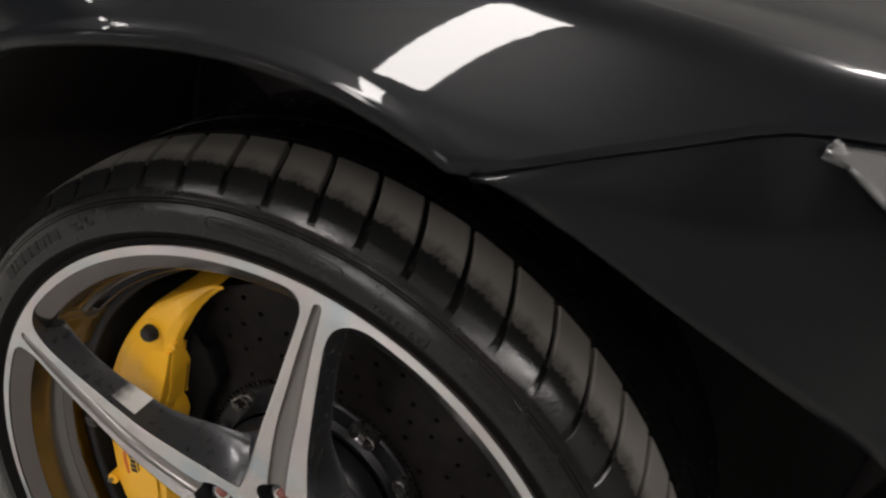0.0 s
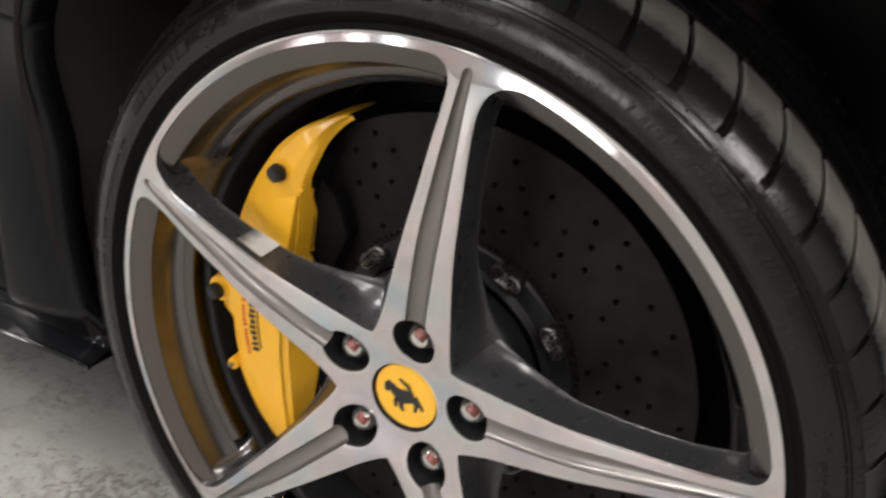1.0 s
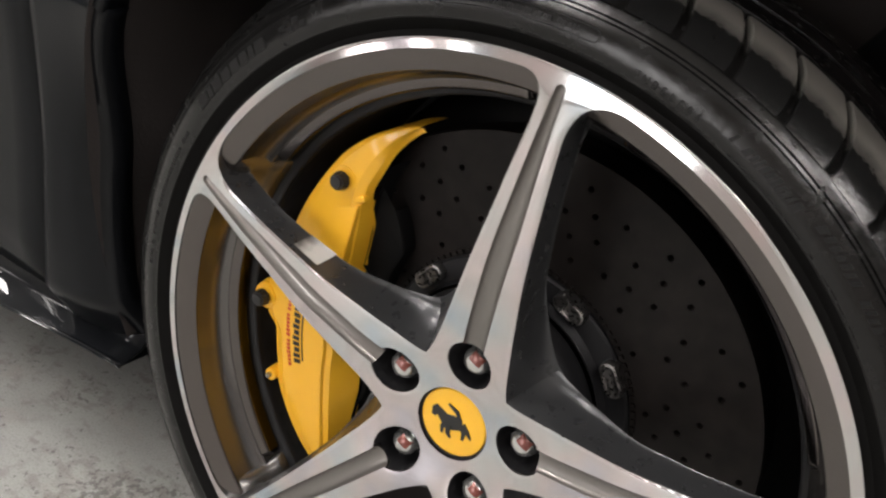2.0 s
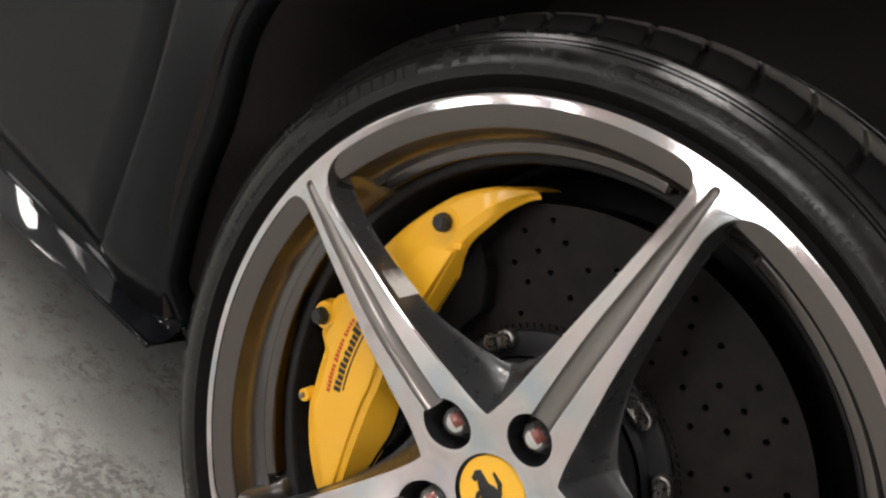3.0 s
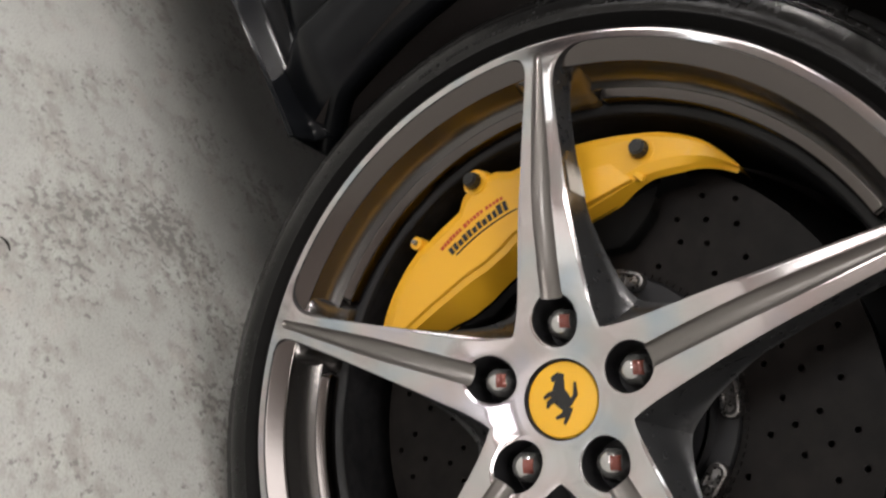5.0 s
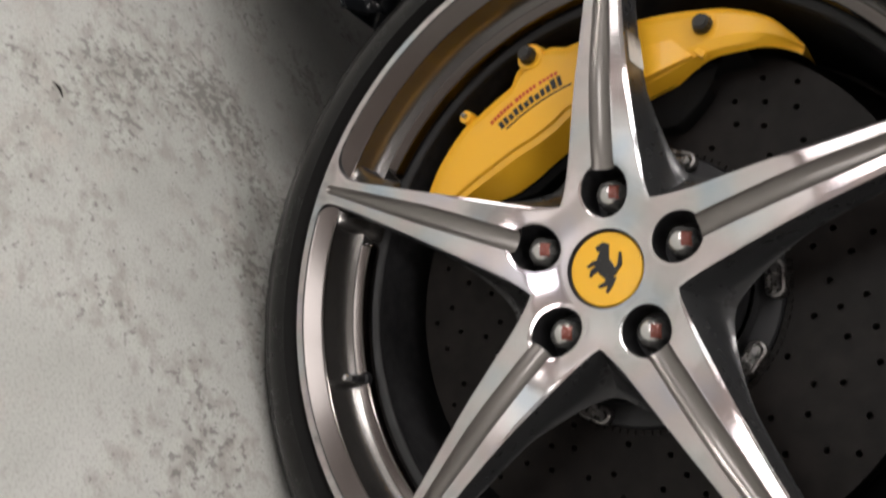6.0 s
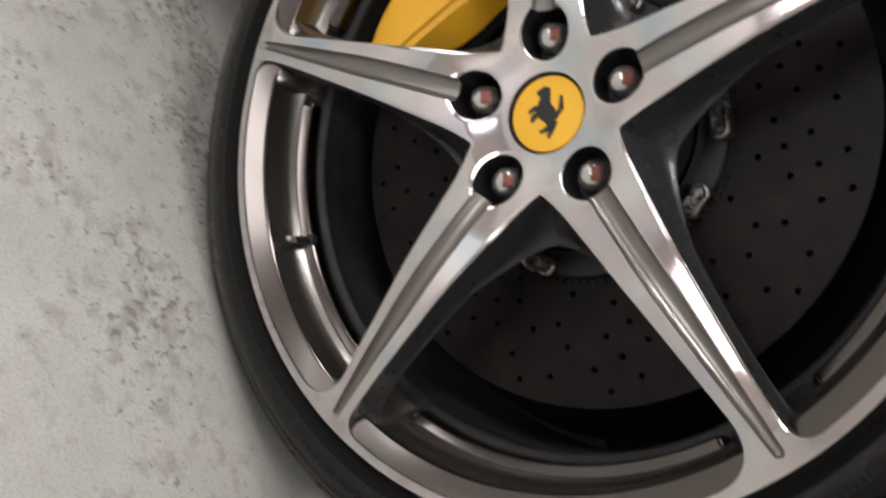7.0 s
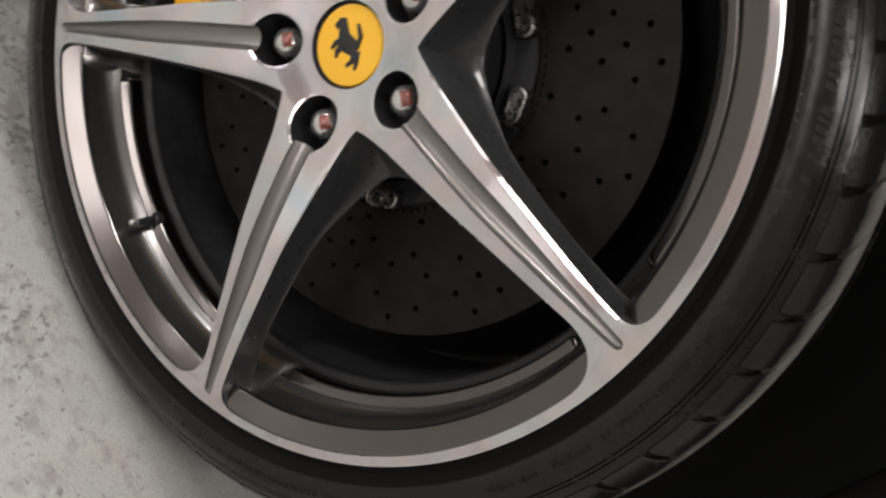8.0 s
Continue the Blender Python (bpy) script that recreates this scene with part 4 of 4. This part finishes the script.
fine_row("fine_writing", 99.5, 84.5, 0.2972, 0.0036, 0.25, 0.6, 0.18)
fine_row("fine_writing", 92.0, 66.0, 0.2855, 0.0022, 0.3, 1.1, 0.22)
fine_row("fine_writing", 65.0, 54.5, 0.2945, 0.0068, 0.35, 0.8, 0.3, -0.35)
fine_row("fine_writing", 53.0, 38.0, 0.2985, 0.0060, 0.4, 0.9, 0.35, -0.4)
fine_row("fine_writing", 64.0, 40.0, 0.2865, 0.0016, 0.5, 1.4, 0.3)
fine_row("fine_writing", 20.0, -12.0, 0.2950, 0.0050, 0.3, 0.8, 0.3)
fine_row("fine_writing", -30.0, -62.0, 0.2960, 0.0052, 0.4, 0.9, 0.35, -0.3)
fine_row("fine_writing", 178.0, 152.0, 0.2930, 0.0040, 0.3, 0.8, 0.3)


# moulding nubs on the shoulder
def nub():
    bm = bmesh.new()
    bmesh.ops.create_cone(bm, cap_ends=True, segments=6, radius1=0.0007, radius2=0.0004, depth=0.004, matrix=Matrix.Rotation(radians(70), 4, "X"))
    return bm


nub1 = part("moulding_nub", nub(), RUBBER, wheel)
spots = [(118.4, 0.3215, 0.0148), (112.4, 0.312, 0.0028), (95.1, 0.3135, 0.0035), (72.7, 0.3228, 0.016), (60.3, 0.3125, 0.003), (47.5, 0.3232, 0.017), (41.0, 0.300, -0.0018), (21.0, 0.3135, 0.0035), (5.0, 0.3228, 0.016), (-14.0, 0.3125, 0.003)]
for k, (a, r, y) in enumerate(spots):
    m = Matrix.Translation(polar(a, r, y)) @ turn(a - 90)
    if k:
        shared("moulding_nub", nub1, wheel, m)
    else:
        nub1.matrix_basis = m

# ---- bodywork ----
ARCH_R = spline((10, 20, 30, 45, 60, 75, 125, 150, 180, 200), (0.51, 0.495, 0.475, 0.447, 0.432, 0.427, 0.427, 0.415, 0.398, 0.385))
ARCH_Y = spline((10, 20, 30, 36, 45, 51, 60, 75, 90, 125, 150, 165, 180, 200), (0.16, 0.12, 0.085, 0.065, 0.025, 0.003, -0.018, -0.034, -0.042, -0.045, -0.020, 0.005, 0.020, 0.035))
SIDE_Y = spline((-1.4, -0.9, -0.6, -0.46, -0.40, -0.30, -0.10, 0.12, 0.20, 0.27, 0.32, 0.40, 0.60, 0.80), (-0.03, -0.005, 0.01, 0.012, 0.008, -0.012, -0.045, -0.040, -0.042, -0.043, -0.033, 0.025, 0.22, 0.60))
SEAM_Z = spline((0.12, 0.20, 0.27, 0.40, 0.80), (0.412, 0.445, 0.468, 0.476, 0.44))
Z_SIDE = 0.389


def shoulder():
    """The fender's shoulder, (inwards, up): round, a flatter flank, round again to the crest."""
    pts = [(0.0, 0.0)]
    y = z = 0.0
    for a0, a1, length, n in ((90, 44, 0.060 * radians(46), 8), (44, 34, 0.066, 8), (34, 0, 0.070 * radians(34), 8)):
        for i in range(n):
            a = radians(a0 + (a1 - a0) * (i + 0.5) / n)
            y, z = y + math.cos(a) * length / n, z + math.sin(a) * length / n
            pts.append((y, z))
    return pts


SHOULDER = shoulder()
SH_Y, SH_Z = np.array([p[0] for p in SHOULDER]), np.array([p[1] for p in SHOULDER])


def z_side(x):
    return Z_SIDE - 0.06 * max(0.0, (x - 0.28) / 0.4) ** 2 + 0.03 * max(0.0, min(1.0, (-0.25 - x) / 0.6))


def side_y(x, z):
    """How far out the body's side stands: bulged over the wheel, tucked in low behind it, rounded off at the crest."""
    y = float(SIDE_Y(x))
    if x < -0.3:
        f = min(1, (-0.3 - x) / 0.15)
        y -= 0.045 * f * max(0.0, min(1.0, (z - 0.05) / 0.35)) ** 1.5
    if z < -0.085:
        y += 0.7 * (-0.085 - z)
    return y + float(np.interp(z - z_side(x), SH_Z, SH_Y))


def section(x, z0, n=44, lip=None):
    """One cross-section from the lower edge up the side, over the fender's crest to the hood."""
    zs = z_side(x)
    low = z0 + (0.006 if lip else 0.0)
    # even steps along the outline
    zz = np.concatenate((np.linspace(low, max(low, zs), 12)[:-1], np.maximum(low, zs + SH_Z)))
    yy = np.array([side_y(x, z) for z in zz])
    way = np.concatenate(([0.0], np.cumsum(np.hypot(np.diff(zz), np.diff(yy)))))
    at = np.linspace(0, way[-1], n)
    zz, yy = np.interp(at, way, zz), np.interp(at, way, yy)
    pts = []
    if lip:
        # the edge: a rolled bead round the wheel's opening, a plain turned edge along the seam
        ex, ez = lip
        y = side_y(x, z0)
        if math.hypot(ex, ez) > 0.5:
            pts.append((x - ex * 0.002, y + 0.022, z0 - ez * 0.002))
            for deg in (215, 190, 165, 140, 120, 100, 80, 60, 40, 20):
                c, n = 0.0030 * math.cos(radians(deg)), 0.0030 * math.sin(radians(deg))
                pts.append((x + ex * c, y - n, z0 + ez * c))
        else:
            pts += [(x - ex * d, y + dy, z0 - ez * d) for d, dy in ((0.002, 0.022), (0.0042, 0.009), (0.003, 0.0025), (0.0012, 0.0004), (0.0, 0.0))]
            pts += [(x, side_y(x, z0 + k), z0 + k) for k in (0.0007, 0.0014, 0.0022, 0.0032, 0.0045, 0.0052)]
    pts += [(x, float(a), float(b)) for a, b in zip(yy, zz)]
    y, z = pts[-1][1:]
    return pts + [(x, y + 0.003, z - 0.0006), (x, y + 0.0045, z - 0.002), (x, y + 0.0050, z - 0.010)]


def hood():
    rows = []
    for i in range(30):
        x = 0.60 - 1.05 * i / 29
        zs = z_side(x)
        z = zs + float(SH_Z[-1])
        y = side_y(x, z) + 0.0085
        row = [(x, y, z - 0.010), (x, y + 0.0004, z - 0.002), (x, y + 0.002, z - 0.0006)]
        for k in range(17):
            f = k / 16
            w = y + 0.004 + (1.62 - y) * f
            row.append((x, w, z - 0.0004 - 0.09 * (1 - math.exp(-20 * f * f)) + 0.10 * max(0.0, f - 0.3) ** 1.5))
        rows.append(row)
    return grid(rows)


def fender():
    rows = []
    for i in range(30):
        x = 0.60 - (0.60 - 0.1206) * i / 29
        rows.append(section(x, float(SEAM_Z(x)), lip=(0, 0.15)))
    for i in range(1, 54):
        th = 73.6 + (150 - 73.6) * i / 53
        r = float(ARCH_R(th))
        rows.append(section(r * math.cos(radians(th)), r * math.sin(radians(th)), lip=(math.cos(radians(th)), math.sin(radians(th)))))
    z150 = float(ARCH_R(150)) * 0.5
    for x in (-0.362, -0.37, -0.38, -0.39, -0.40, -0.41, -0.42, -0.43, -0.44, -0.4485):
        rows.append(section(x, z150, lip=(0, 0)))
    # behind the wheel: rows running back from the arch to the door's seam
    back = []
    for i in range(46):
        th = 150 + 51.5 * i / 45
        r = float(ARCH_R(th))
        x0, z = r * math.cos(radians(th)), r * math.sin(radians(th))
        ca, sa = math.cos(radians(th)), math.sin(radians(th))
        y0 = side_y(x0, z)
        curl = 0.030 * float(fade(th, 150, 172))
        row = [(x0 - ca * d, y0 + dy + curl, z - sa * d) for d, dy in ((0.002, 0.022), (0.0042, 0.009), (0.003, 0.0025), (0.0012, 0.0004))]
        for k in range(13):
            x = x0 + (-0.4485 - x0) * k / 12
            row.append((x, side_y(x, z) + curl * (1 - k / 12) ** 2, z))
        back.append(row)
    return joined([grid(rows), grid(back)])


thick(part("front_fender", fender(), PAINT, car, "glossy black front fender", smooth=50, at=HUB), 0.004)


thick(part("hood", hood(), PAINT, car, "glossy black hood", smooth=50, at=HUB), 0.004)


def door():
    rows = []
    for i in range(20):
        x = -0.4515 - 0.85 * i / 19
        rows.append(section(x, -0.100 + 0.028 * min(1, (-0.45 - x) / 0.3)))
    return grid(rows)


thick(part("door", door(), PAINT, car, "glossy black car door", smooth=50, at=HUB), 0.004)


def sill():
    rows = []
    for i in range(40):
        x = -0.358 - 1.01 * i / 39
        f = float(fade(-0.30 - x, 0.0, 0.45))
        zt = -0.124 + 0.042 * float(fade(-0.25 - x, 0.0, 0.6))
        h = 0.020 + 0.042 * f
        y = 0.040 - 0.026 * f
        rows.append([(x, y + dy, zt - k * h) for dy, k in ((0.05, -0.06), (0.022, 0.0), (0.017, 0.03), (0.0150, 0.09), (0.0140, 0.20), (0.0132, 0.30), (0.0120, 0.40), (0.0104, 0.50), (0.0092, 0.56), (0.0080, 0.585), (0.0064, 0.605), (-0.0065, 0.785), (-0.0172, 0.932), (-0.0184, 0.946), (-0.0188, 0.960), (-0.0184, 0.972), (-0.0155, 0.99), (0.004, 1.02), (0.06, 1.08), (0.16, 1.12))])
    return grid(rows)


thick(part("side_sill", sill(), PAINT, car, "glossy black side sill", smooth=60, at=HUB), 0.003)


def bumper():
    rows = []
    for i in range(70):
        if i < 50:
            th = 73.4 - (73.4 - 18) * i / 49
            r = float(ARCH_R(th))
            x, z0, y0 = r * math.cos(radians(th)), r * math.sin(radians(th)), float(ARCH_Y(th))
        else:
            x = 0.473 + 0.25 * (i - 49) / 20
            z0, y0 = 0.154 - 0.36 * min(1, (i - 49) / 4), max(0.124, float(SIDE_Y(x)) + 0.01)
        z1 = float(SEAM_Z(x)) - 0.0028
        y1 = side_y(x, z1)
        row = []
        for k in range(17):
            f = k / 16
            z = z0 + (z1 - z0) * f
            w = f ** 0.7
            row.append((x, y0 * (1 - w) + y1 * w - 0.006 * math.sin(math.pi * f), z))
        row.append((x, y1 + 0.006, z1 + 0.001))
        rows.append(row)
    return grid(rows)


thick(part("front_bumper", bumper(), PAINT, car, "glossy black front bumper", smooth=50, at=HUB), 0.004)


def headlight():
    rows = []
    for i in range(20):
        x = 0.272 + 0.24 * i / 19
        f = i / 19
        zt = float(SEAM_Z(x)) - 0.003
        zb = zt - 0.001 - 0.13 * f
        rows.append([(x, side_y(x, zb + (zt - zb) * k / 8) - 0.004 - 0.006 * math.sin(math.pi * k / 8), zb + (zt - zb) * k / 8) for k in range(9)])
    return grid(rows)


thick(part("headlight", headlight(), LENS, car, "clear grey headlight lens", smooth=50, at=HUB), 0.006)

# wheel arch liner
bm = bmesh.new()
rows = []
for i in range(71):
    th = -24 + 222 * i / 70
    r, y = float(ARCH_R(th)), float(ARCH_Y(th))
    ca, sa = math.cos(radians(th)), math.sin(radians(th))
    rows.append([((r + dr) * ca, y + dy, (r + dr) * sa) for dr, dy in ((0.0005, 0.005), (0.003, 0.03), (0.01, 0.08), (0.02, 0.15), (0.02, 0.42), (-0.25, 0.43), (-0.40, 0.43))])
bm.free()
part("wheel_arch_liner", grid(rows), LINER, car, "black felt wheel arch liner", smooth=40, at=HUB)

# underside
bm = bmesh.new()
box(bm, -1.4, -0.33, 0.16, 1.6, -0.19, -0.14, 0.004)
part("underbody", bm, TRIM, car, at=HUB)
bm = bmesh.new()
box(bm, -0.385, 0.45, 0.40, 1.6, -0.20, 0.3, 0.004)
part("engine_bay", bm, TRIM, car, at=HUB)
# unseen tray, set low to keep light off the floor behind the tyre
bm = bmesh.new()
box(bm, 0.45, 1.1, 0.14, 1.7, -0.21, -0.18, 0.004)
part("front_undertray", bm, TRIM, car, at=HUB)

# a scrap on the floor beside the tyre
bm = bmesh.new()
rows = []
for i in range(9):
    f = i / 8
    w = 0.0011 * (1 - 0.6 * abs(2 * f - 1)) 
    cx, cy, cz = 0.015 * (f - 0.5), 0.002 * math.sin(3 * f), 0.0012 + 0.0008 * math.sin(4 * f)
    rows.append([(cx, cy + w * math.cos(t), cz + w * math.sin(t)) for t in (2 * math.pi * k / 6 for k in range(7))])
twig = thing("twig", grid(rows), TRIM, "tiny dark dry twig on the concrete floor", "twig", smooth=60)
twig.matrix_basis = pose(-0.295, -0.161, 0.0, 0, 0, 35)
